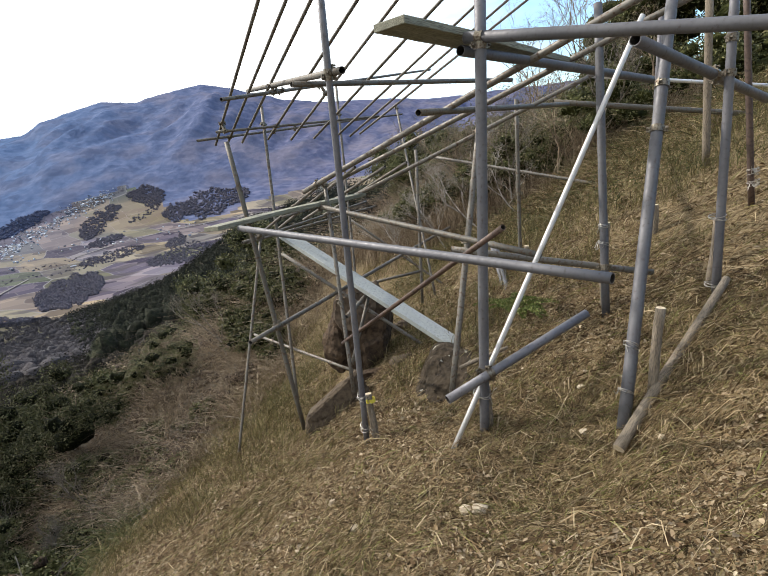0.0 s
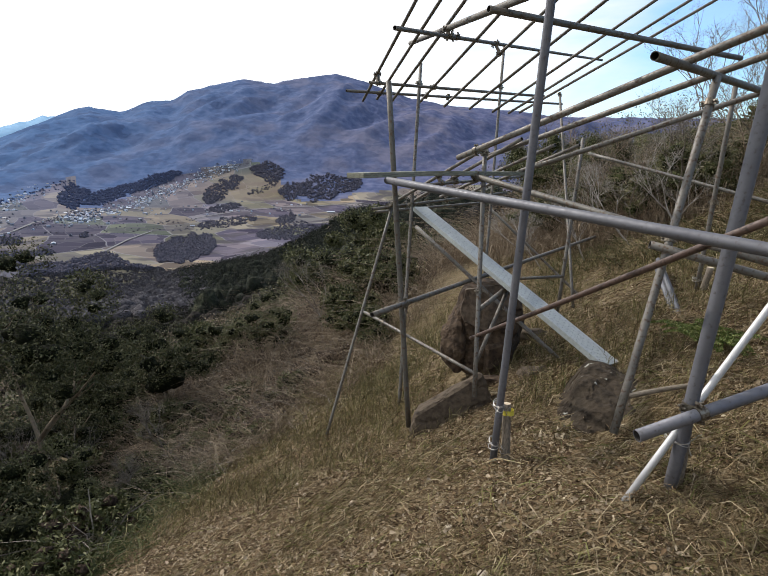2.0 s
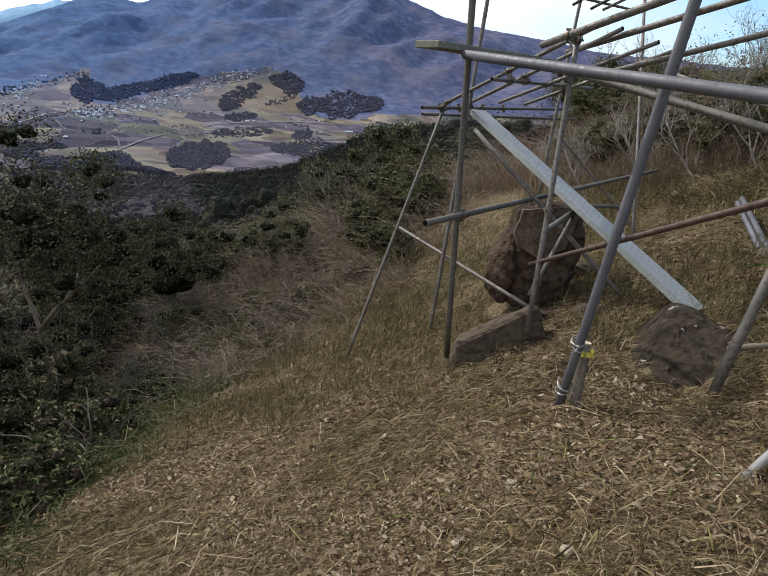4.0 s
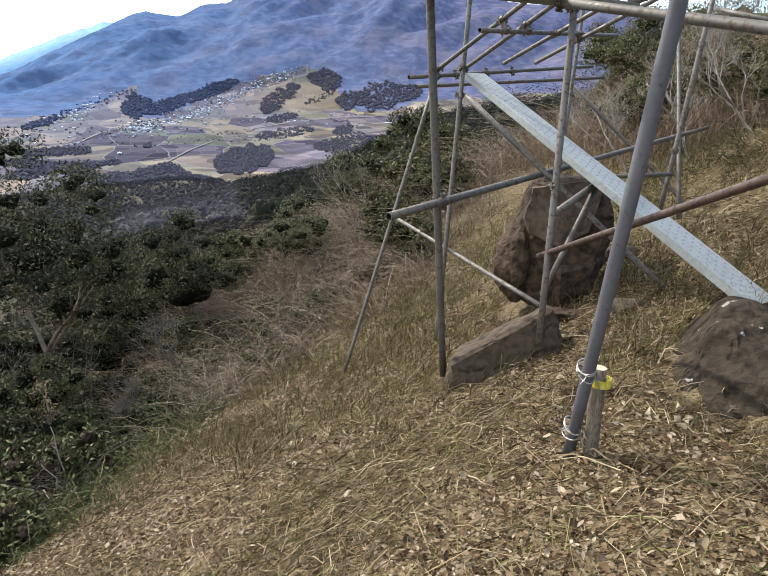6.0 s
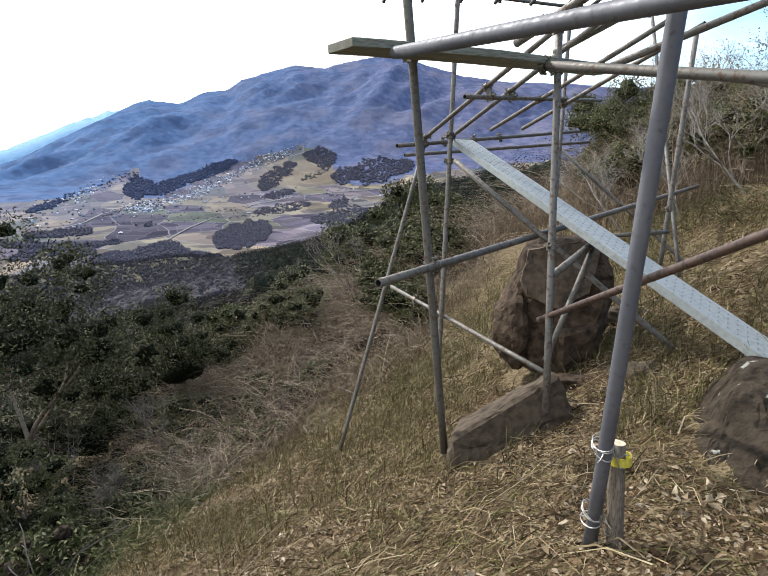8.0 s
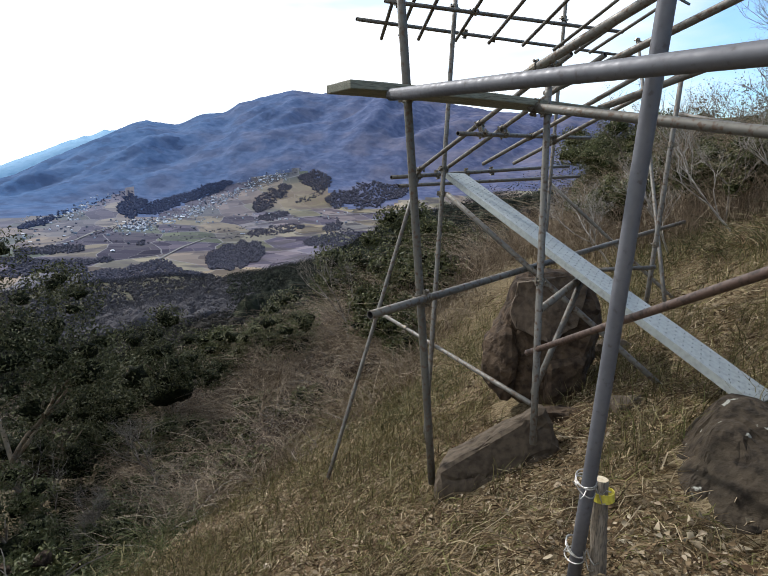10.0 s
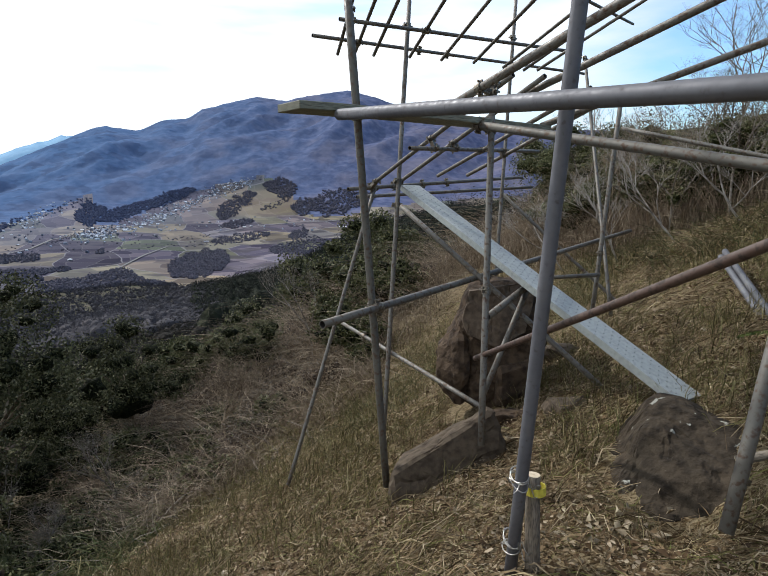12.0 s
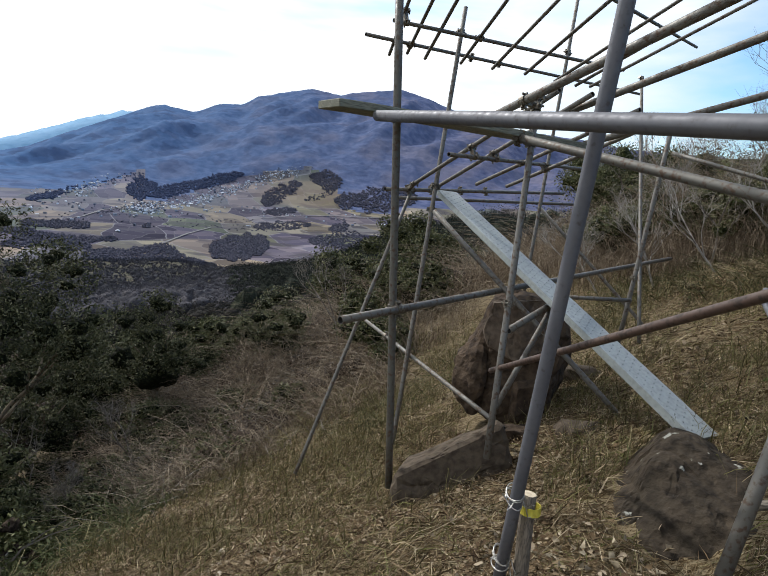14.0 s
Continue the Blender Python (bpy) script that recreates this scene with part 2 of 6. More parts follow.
WOODS = material("slope_woods", islands([(0.0, (0.012, 0.013, 0.010)), (0.45, (0.019, 0.018, 0.014)), (0.75, (0.027, 0.024, 0.019)), (1.0, (0.040, 0.035, 0.028))]), 0.9)
# Leafless woods, greyed and blued like HAZE_WOODS: some haze is in the colour.
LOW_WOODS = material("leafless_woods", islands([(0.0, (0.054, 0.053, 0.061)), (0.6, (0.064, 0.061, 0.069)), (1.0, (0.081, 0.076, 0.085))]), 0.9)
DARK_WOODS = material("dark_conifers", islands([(0.0, (0.011, 0.014, 0.011)), (0.6, (0.017, 0.020, 0.015)), (1.0, (0.026, 0.029, 0.022))]), 0.9)
# Far woods lightened and blued: distance haze put into the leaf colours.
HAZE_WOODS = material("hazy_valley_woods", islands([(0.0, (0.072, 0.075, 0.099)), (0.6, (0.089, 0.089, 0.115)), (1.0, (0.109, 0.107, 0.133))]), 0.9)
FAR_WOODS = material("hazy_mountain_foot_woods", islands([(0.0, (0.054, 0.069, 0.126)), (0.6, (0.069, 0.086, 0.150)), (1.0, (0.090, 0.105, 0.173))]), 0.9)
ROOFS = material("house_roof", each_one([(0.0, (0.08, 0.09, 0.12)), (0.4, (0.20, 0.24, 0.32)), (0.7, (0.42, 0.48, 0.58)), (1.0, (0.78, 0.82, 0.88))]), 0.5)
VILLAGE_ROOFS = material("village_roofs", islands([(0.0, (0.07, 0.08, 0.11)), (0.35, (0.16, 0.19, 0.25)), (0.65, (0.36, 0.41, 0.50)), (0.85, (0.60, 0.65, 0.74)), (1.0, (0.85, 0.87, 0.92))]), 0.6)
PLASTER = material("house_wall", each_one([(0.0, (0.13, 0.11, 0.10)), (0.5, (0.28, 0.26, 0.25)), (1.0, (0.62, 0.61, 0.60))]), 0.8)
# Much darker than the outer leaves: shade inside the crown put into the colour.
DARK_CORE = material("shaded_inner_leaves", canopy((0.007, 0.009, 0.004), (0.017, 0.020, 0.008), (0.044, 0.048, 0.020), 3.0, 34.0, 0.06), 0.9)
SILVER_TWIG = material("silver_bare_twigs", islands([(0.0, (0.24, 0.21, 0.18)), (0.6, (0.36, 0.33, 0.29)), (1.0, (0.48, 0.45, 0.41))]), 0.8)
# Dark brown core, with the shade between low stems put into the colour.
BROWN_CORE = material("shaded_inner_stems", canopy((0.020, 0.014, 0.010), (0.050, 0.036, 0.026), (0.095, 0.072, 0.052), 3.0, 30.0, 0.03), 0.9)
CANOPY_DARK = material("conifer_canopy", canopy((0.010, 0.013, 0.009), (0.022, 0.027, 0.017), (0.045, 0.048, 0.030), 0.12, 1.6, 0.5), 0.9)
CANOPY_BROWN = material("leafless_canopy", canopy((0.012, 0.011, 0.009), (0.024, 0.021, 0.018), (0.046, 0.040, 0.033), 0.10, 2.6, 0.4), 0.9)
# Leafless crowns, with the same haze greying put into the colour.
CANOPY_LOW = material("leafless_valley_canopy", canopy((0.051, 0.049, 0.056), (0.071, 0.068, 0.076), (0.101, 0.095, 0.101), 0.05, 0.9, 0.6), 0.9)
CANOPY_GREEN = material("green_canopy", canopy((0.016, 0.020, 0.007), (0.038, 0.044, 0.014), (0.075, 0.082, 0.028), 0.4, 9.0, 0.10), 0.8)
CANOPY_SCRUB = material("scrub_canopy", canopy((0.014, 0.010, 0.008), (0.034, 0.025, 0.019), (0.066, 0.050, 0.038), 0.4, 7.0, 0.10), 0.9)
# Crowns of the far groves, with the same haze mixed into the colour.
CANOPY_HAZE = material("hazy_valley_canopy", canopy((0.077, 0.075, 0.101), (0.089, 0.086, 0.115), (0.105, 0.101, 0.129), 0.03, 0.45, 0.5), 0.9)
CANOPY_FAR = material("hazy_mountain_foot_canopy", canopy((0.051, 0.066, 0.123), (0.066, 0.083, 0.147), (0.084, 0.101, 0.168), 0.02, 0.3, 0.8), 0.9)
TAPE = material("yellow_tape", two_scale((0.60, 0.52, 0.06), (0.72, 0.64, 0.10), (0.5, 0.42, 0.05), 10, 60, 0.1, 0.001), 0.5)


def earth(n, l, b):
    """Hill soil under litter near by; woods, fields and hazy mountain sides far off, by distance and height."""
    c = n.new("ShaderNodeTexCoord")
    sep = n.new("ShaderNodeSeparateXYZ")
    l.new(c.outputs["Object"], sep.inputs["Vector"])
    ln = n.new("ShaderNodeVectorMath")
    ln.operation = "LENGTH"
    l.new(c.outputs["Object"], ln.inputs[0])

    def band(sock, a, bb):
        m = n.new("ShaderNodeMapRange")
        m.inputs["From Min"].default_value, m.inputs["From Max"].default_value = a, bb
        l.new(sock, m.inputs["Value"])
        return m.outputs["Result"]

    n1 = tex(n, l, "ShaderNodeTexNoise", 3.0, "Object", 8.0)
    n2 = tex(n, l, "ShaderNodeTexNoise", 40.0, "Object", 6.0)
    soil = ramp(n, l, n1.outputs["Fac"], [(0.3, (0.026, 0.014, 0.006)), (0.55, (0.054, 0.031, 0.014)), (0.75, (0.092, 0.056, 0.026))])
    soil = mixed(n, l, ramp(n, l, n2.outputs["Fac"], [(0.4, (0, 0, 0)), (0.7, (1, 1, 1))]), soil, (0.10, 0.072, 0.040))
    shred = tex(n, l, "ShaderNodeTexVoronoi", 48.0, "Object", 2.0, (1.0, 2.1, 1.0))
    tone = n.new("ShaderNodeSeparateColor")
    l.new(shred.outputs["Color"], tone.inputs["Color"])
    leafy = ramp(n, l, tone.outputs["Red"], [(0.0, (0.015, 0.010, 0.005)), (0.4, (0.047, 0.031, 0.014)), (0.75, (0.102, 0.073, 0.037)), (1.0, (0.204, 0.162, 0.098))])
    soil = mixed(n, l, ramp(n, l, tone.outputs["Green"], [(0.30, (0, 0, 0)), (0.40, (1, 1, 1))]), soil, leafy)
    n3 = tex(n, l, "ShaderNodeTexNoise", 0.05, "Object", 8.0)
    brush = ramp(n, l, n3.outputs["Fac"], [(0.35, (0.035, 0.04, 0.022)), (0.6, (0.075, 0.065, 0.045))])
    l.new(mixed(n, l, band(ln.outputs["Value"], 9.0, 16.0), soil, brush), b.inputs["Base Color"])
    bump(n, l, b, n2.outputs["Fac"], 0.5, 0.02)
    b.inputs["Specular IOR Level"].default_value = 0.1


def fields(n, l, b):
    """Winter fields and paddies of the valley, in long plots with pale banks and lanes between them; haze is painted in
    towards the left.
    """
    c = n.new("ShaderNodeTexCoord")
    warp = tex(n, l, "ShaderNodeTexNoise", 0.004, "Object", 2.0)
    wv = n.new("ShaderNodeVectorMath")
    wv.operation = "MULTIPLY_ADD"
    wv.inputs[1].default_value = (60, 60, 0)
    l.new(warp.outputs["Color"], wv.inputs[0])
    l.new(c.outputs["Object"], wv.inputs[2])

    def plots(turn, sx, sy, loose):
        at = n.new("ShaderNodeMapping")
        at.vector_type = "TEXTURE"
        at.inputs["Rotation"].default_value = (0, 0, turn)
        at.inputs["Scale"].default_value = (sx, sy, 1e6)
        l.new(wv.outputs["Vector"], at.inputs["Vector"])
        cell, edge = n.new("ShaderNodeTexVoronoi"), n.new("ShaderNodeTexVoronoi")
        edge.feature = "DISTANCE_TO_EDGE"
        for v in (cell, edge):
            v.voronoi_dimensions = "2D"
            v.inputs["Scale"].default_value, v.inputs["Randomness"].default_value = 1.0, loose
            l.new(at.outputs["Vector"], v.inputs["Vector"])
        sp = n.new("ShaderNodeSeparateColor")
        l.new(cell.outputs["Color"], sp.inputs["Color"])
        return sp, edge.outputs["Distance"]

    large, bank = plots(0.50, 95.0, 210.0, 0.55)
    small, ridge = plots(0.50, 40.0, 62.0, 0.45)
    col = ramp(n, l, large.outputs["Red"], [(0.0, (0.052, 0.047, 0.066)), (0.22, (0.111, 0.101, 0.141)), (0.42, (0.215, 0.180, 0.144)), (0.58, (0.089, 0.107, 0.078)), (0.74, (0.150, 0.139, 0.185)), (0.88, (0.157, 0.154, 0.125)), (1.0, (0.267, 0.234, 0.204))])
    strip = ramp(n, l, small.outputs["Green"], [(0.0, (0.46, 0.46, 0.50)), (0.35, (0.85, 0.85, 0.85)), (0.70, (1.0, 1.0, 0.96)), (1.0, (1.45, 1.38, 1.20))])
    col = mixed(n, l, 1.0, col, strip, "MULTIPLY")
    col = mixed(n, l, ramp(n, l, ridge, [(0.0, (0.4, 0.4, 0.4)), (0.035, (0, 0, 0))]), col, (0.21, 0.20, 0.19))
    col = mixed(n, l, ramp(n, l, bank, [(0.0, (1, 1, 1)), (0.018, (0, 0, 0))]), col, (0.21, 0.205, 0.215))
    rough = tex(n, l, "ShaderNodeTexNoise", 0.011, "Object", 9.0)
    col = mixed(n, l, ramp(n, l, rough.outputs["Fac"], [(0.55, (0, 0, 0)), (0.63, (0.8, 0.8, 0.8))]), col, (0.078, 0.072, 0.082))
    flat = n.new("ShaderNodeVectorMath")
    flat.operation = "MULTIPLY"
    flat.inputs[1].default_value = (1, 1, 0)
    l.new(wv.outputs["Vector"], flat.inputs[0])
    near = n.new("ShaderNodeVectorMath")
    near.operation = "DISTANCE"
    near.inputs[1].default_value = (-470, 2080, 0)
    l.new(flat.outputs["Vector"], near.inputs[0])
    reach = n.new("ShaderNodeMapRange")
    reach.inputs["From Min"].default_value, reach.inputs["From Max"].default_value = 230.0, 150.0
    l.new(near.outputs["Value"], reach.inputs["Value"])
    col = mixed(n, l, reach.outputs["Result"], col, mixed(n, l, 0.42, col, (0.27, 0.20, 0.13)))
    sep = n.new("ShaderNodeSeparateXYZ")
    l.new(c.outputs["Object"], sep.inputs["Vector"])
    # Haze put into the colour: plots fade to pale blue-grey on the left.
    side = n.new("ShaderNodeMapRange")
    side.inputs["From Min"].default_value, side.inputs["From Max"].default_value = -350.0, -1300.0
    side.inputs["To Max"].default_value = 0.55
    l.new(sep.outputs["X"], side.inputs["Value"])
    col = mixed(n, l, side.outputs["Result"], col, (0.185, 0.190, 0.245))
    l.new(col, b.inputs["Base Color"])
    b.inputs["Specular IOR Level"].default_value = 0.0


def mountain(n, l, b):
    """Winter woods on mountain sides, browner where leafless, with pale clearings; blue-grey distance haze is put into
    the colour.
    """
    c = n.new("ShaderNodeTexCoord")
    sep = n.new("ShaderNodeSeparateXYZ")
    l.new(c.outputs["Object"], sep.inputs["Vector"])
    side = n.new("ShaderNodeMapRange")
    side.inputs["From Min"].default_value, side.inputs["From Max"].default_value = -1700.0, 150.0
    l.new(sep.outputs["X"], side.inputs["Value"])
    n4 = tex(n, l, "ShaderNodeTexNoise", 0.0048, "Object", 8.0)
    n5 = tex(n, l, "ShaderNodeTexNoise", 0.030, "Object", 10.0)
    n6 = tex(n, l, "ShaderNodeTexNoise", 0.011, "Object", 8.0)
    # Base colours carry the haze: bluest on the left, mauve on the right.
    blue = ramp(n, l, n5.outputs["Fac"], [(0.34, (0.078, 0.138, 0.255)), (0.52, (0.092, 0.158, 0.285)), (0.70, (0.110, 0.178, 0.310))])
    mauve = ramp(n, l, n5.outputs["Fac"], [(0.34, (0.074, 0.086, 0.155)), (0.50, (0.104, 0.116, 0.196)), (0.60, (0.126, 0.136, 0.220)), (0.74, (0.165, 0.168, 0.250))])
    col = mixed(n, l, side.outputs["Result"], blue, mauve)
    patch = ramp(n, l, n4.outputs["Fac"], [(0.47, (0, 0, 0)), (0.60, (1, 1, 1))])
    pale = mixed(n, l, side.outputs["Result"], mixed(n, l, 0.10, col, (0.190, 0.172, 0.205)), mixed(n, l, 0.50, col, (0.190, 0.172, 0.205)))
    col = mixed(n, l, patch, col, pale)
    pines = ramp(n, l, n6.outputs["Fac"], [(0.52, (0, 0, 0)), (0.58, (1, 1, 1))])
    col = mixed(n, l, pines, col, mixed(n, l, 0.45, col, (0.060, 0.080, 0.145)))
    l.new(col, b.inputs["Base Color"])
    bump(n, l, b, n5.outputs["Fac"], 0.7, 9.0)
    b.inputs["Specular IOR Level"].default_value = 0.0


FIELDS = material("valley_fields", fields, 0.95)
MOUNTAIN = material("hazy_mountain_woods", mountain, 0.95)
# Pale blue is air haze over the farther range, put into the colour.
HAZY_RIDGE = material("distant_ridge", two_scale((0.14, 0.30, 0.47), (0.17, 0.33, 0.50), (0.12, 0.27, 0.43), 0.002, 0.02, 0.1, 1.0), 0.95)
ROAD = material("valley_road", two_scale((0.13, 0.13, 0.135), (0.17, 0.17, 0.17), (0.11, 0.11, 0.115), 0.02, 0.3, 0.05, 0.05), 0.9)
EARTH = material("hill_earth", earth, 0.95)


# ---------------------------------------------------------------- mesh helpers
def mesh(name, verts, faces, mat, smooth=False):
    me = bpy.data.meshes.new(name)
    me.from_pydata([tuple(v) for v in verts], [], [tuple(f) for f in faces])
    me.materials.append(mat)
    if smooth:
        me.polygons.foreach_set("use_smooth", [True] * len(me.polygons))
    me.update()
    return me


def part(name, me, parent=None, label="", m=None):
    ob = new(name, me)
    if parent:
        ob.parent = parent
    if m is not None:
        ob.matrix_local = m
    if label:
        ob["label"] = label
    return ob


def thing(name, label, category, group="", kind=""):
    return tagged(new(name), label, category, group, kind)


def frame_of(p, q):
    d = Vector(q) - Vector(p)
    z = d.normalized()
    x = z.orthogonal().normalized()
    y = z.cross(x)
    return Matrix(((x.x, y.x, z.x, p[0]), (x.y, y.y, z.y, p[1]), (x.z, y.z, z.z, p[2]), (0, 0, 0, 1))), d.length


def tube_mesh(name, length, r, mat, sides=16, wall=0.0035):
    """A pipe with real wall thickness and open ends, along z, with a faint dent here and there."""
    bm = bmesh.new()
    rings = []
    n = max(2, int(length / 0.35))
    def ring(z, rad):
        return [bm.verts.new((rad * math.cos(2 * math.pi * i / sides), rad * math.sin(2 * math.pi * i / sides), z)) for i in range(sides)]
    inner_deep = min(0.12, length * 0.3)
    seq = [(inner_deep, r - wall), (0.0, r - wall), (0.0, r)]
    seq += [(length * k / n, r) for k in range(1, n)]
    seq += [(length, r), (length, r - wall), (length - inner_deep, r - wall)]
    for z, rad in seq:
        rings.append(ring(z, rad))
    last = len(rings) - 2
    for k in range(len(rings) - 1):
        for i in range(sides):
            f = bm.faces.new((rings[k][i], rings[k][(i + 1) % sides], rings[k + 1][(i + 1) % sides], rings[k + 1][i]))
            f.smooth = 2 <= k < last - 1
            f.material_index = 1 if k in (0, last) else 0
    for cap in (rings[0], rings[-1]):
        bm.faces.new(cap).material_index = 1
    bmesh.ops.recalc_face_normals(bm, faces=bm.faces)
    me = bpy.data.meshes.new(name)
    bm.to_mesh(me)
    bm.free()
    me.materials.append(mat)
    me.materials.append(HOLLOW)
    return me


TUBES = {}


def tube(key, name, p, q, r, mat, parent, label=""):
    m, length = frame_of(p, q)
    ob = part(name, tube_mesh(name, length, r, mat), parent, label, m)
    TUBES[key] = (Vector(p), Vector(q), r)
    return ob


def box_bm(bm, sx, sy, sz, at=(0, 0, 0)):
    r = bmesh.ops.create_cube(bm, size=1.0)
    bmesh.ops.scale(bm, vec=(sx, sy, sz), verts=r["verts"])
    bmesh.ops.translate(bm, vec=at, verts=r["verts"])
    return r["verts"]


def to_mesh(name, bm, mat, smooth=False):
    me = bpy.data.meshes.new(name)
    bm.to_mesh(me)
    bm.free()
    me.materials.append(mat)
    if smooth:
        me.polygons.foreach_set("use_smooth", [True] * len(me.polygons))
    return me


def band_bm(bm, r, width, thick, axis, at, sides=14):
    """A collar round an axis."""
    prof = [(r, -width / 2), (r + thick, -width / 2), (r + thick, width / 2), (r, width / 2)]
    rings = []
    for i in range(sides):
        a = 2 * math.pi * i / sides
        ring = []
        for rad, h in prof:
            v = Vector((rad * math.cos(a), rad * math.sin(a), h))
            v = axis @ v
            ring.append(bm.verts.new(v + Vector(at)))
        rings.append(ring)
    for i in range(sides):
        a, b = rings[i], rings[(i + 1) % sides]
        for k in range(4):
            bm.faces.new((a[k], b[k], b[(k + 1) % 4], a[(k + 1) % 4]))


def clamp(ka, kb, parent, name="coupler"):
    """Two collars back to back with flanges and bolts, where two tubes pass each other."""
    (p1, q1, r1), (p2, q2, r2) = TUBES[ka], TUBES[kb]
    d1, d2 = (q1 - p1).normalized(), (q2 - p2).normalized()
    w = p1 - p2
    b, d, e = d1.dot(d2), d1.dot(w), d2.dot(w)
    den = 1 - b * b
    s = (b * e - d) / den
    t = (e - b * d) / den
    s = min(max(s, 0.02), (q1 - p1).length - 0.02)
    t = min(max(t, 0.02), (q2 - p2).length - 0.02)
    c1, c2 = p1 + d1 * s, p2 + d2 * t
    bm = bmesh.new()
    near = (c2 - c1).length < 0.13
    for c, dd, r, o in ((c1, d1, r1, c2), (c2, d2, r2, c1))[: 2 if near else 1]:
        ax = dd.to_track_quat("Z", "Y").to_matrix()
        band_bm(bm, r + 0.001, 0.042, 0.006, ax, c - c1)
        side = (o - c)
        side = side - dd * side.dot(dd)
        side = side.normalized() if side.length > 1e-4 else dd.orthogonal().normalized()
        up = dd.cross(side)
        for sg in (1, -1):
            v = box_bm(bm, 0.020, 0.034, 0.010)
            mm = Matrix((up * sg, dd, side * 1.0)).transposed()
            for x in v:
                x.co = mm @ x.co + (c - c1) + up * sg * (r + 0.014) + side * 0.004
            v = bmesh.ops.create_cone(bm, cap_ends=True, segments=6, radius1=0.007, radius2=0.007, depth=0.045)["verts"]
            for x in v:
                x.co = mm @ x.co + (c - c1) + up * sg * (r + 0.016) + side * 0.004
    if near:
        mid = (c2 - c1) / 2
        ax = (c2 - c1).normalized().to_track_quat("Z", "Y").to_matrix() if (c2 - c1).length > 1e-3 else Matrix.Identity(3)
        v = box_bm(bm, 0.03, 0.03, max(0.01, (c2 - c1).length - r1 - r2 + 0.01))
        for x in v:
            x.co = ax @ x.co + mid
    return part(name, to_mesh(name, bm, CLAMP), parent, "", Matrix.Translation(c1))


def wire_tie(at, axis, r, parent, spread=0.075, turns=4, seed=1):
    """Loops of tie wire with loose twisted ends."""
    rnd = random.Random(seed)
    cu = bpy.data.curves.new("wire_tie", "CURVE")
    cu.dimensions, cu.bevel_depth, cu.bevel_resolution = "3D", 0.0024, 1
    ax = Vector(axis).normalized().to_track_quat("Z", "Y").to_matrix()
    for k in range(turns):
        sp = cu.splines.new("POLY")
        n = 18
        sp.points.add(n - 1)
        off = rnd.uniform(-0.02, 0.02)
        for i in range(n):
            a = 2 * math.pi * i / (n - 1)
            v = ax @ Vector(((r + 0.004) * math.cos(a), (r * 1.7 + 0.004) * math.sin(a) + r * 0.7, off + 0.012 * math.sin(a + k)))
            sp.points[i].co = (*(v + Vector(at)), 1)
    for k in range(4):
        sp = cu.splines.new("POLY")
        sp.points.add(4)
        d = Vector((rnd.uniform(-1, 1), rnd.uniform(-1, 0.2), rnd.uniform(-0.6, 0.6))).normalized()
        start = Vector(at) + ax @ Vector((r, 0, 0))
        for i in range(5):
            v = start + d * spread * i / 4 + Vector((0, 0, 0.02 * math.sin(i * 1.3 + k)))
            sp.points[i].co = (*v, 1)
    dg = bpy.context.evaluated_depsgraph_get()
    tmp = bpy.data.objects.new("tmp", cu)
    me = bpy.data.meshes.new_from_object(tmp.evaluated_get(dg))
    bpy.data.objects.remove(tmp)
    me.materials.clear()
    me.materials.append(WIRE)
    return part("wire_tie", me, parent, "twisted bright tie wire")


# ---------------------------------------------------------------- ground
def near_height(x, y):
    z = 0.076 + 0.363 * x - 0.119 * y - 0.0011 * x * x + 0.0282 * x * y - 0.0072 * y * y
    z -= 0.24 * math.exp(-((x - 1.35) ** 2 + (y - 0.35) ** 2) / 0.5)
    z -= 0.13 * math.exp(-((x - 1.10) ** 2 + (y - 1.83) ** 2) / 0.09)
    return z + 0.035 * noise.noise((x * 0.9, y * 0.9, 0)) + 0.02 * noise.noise((x * 3, y * 3, 5)) + 0.018 * noise.noise((x * 7, y * 7, 8))


AZ = (-60, -36, -22, -11, -4, 5, 14, 30, 60, 120)
RR = (8, 14, 40, 120, 350, 700, 1100, 1900, 2300)
EL = ((-32, -27, -19, -14, -10.8, -8.6, -6.0, -3.0, -1.4),
      (-28, -24, -18, -13.5, -10.5, -8.9, -6.1, -3.1, -1.6),
      (-22, -20, -16, -12.5, -9.9, -9.0, -6.1, -2.9, -0.8),
      (-17, -16, -13, -10, -7.4, -7.9, -5.9, -2.6, 0.6),
      (-14, -13, -10, -6.6, -4.0, -6.5, -5.3, -2.4, 0.4),
      (-9.5, -9, -6.5, -3.5, -1.8, -4.0, -4.5, -2.3, 0.2),
      (-5, -4.2, -2.2, -3.5, -3, -3, -3, -2, 0),
      (-0.5, 0.2, 1.6, 0.0, -1, -2, -1, 0, 1),
      (6, 6, 5, 3, 2, 2, 2, 2, 2),
      (8, 9, 9, 7, 5, 4, 3, 3, 3))
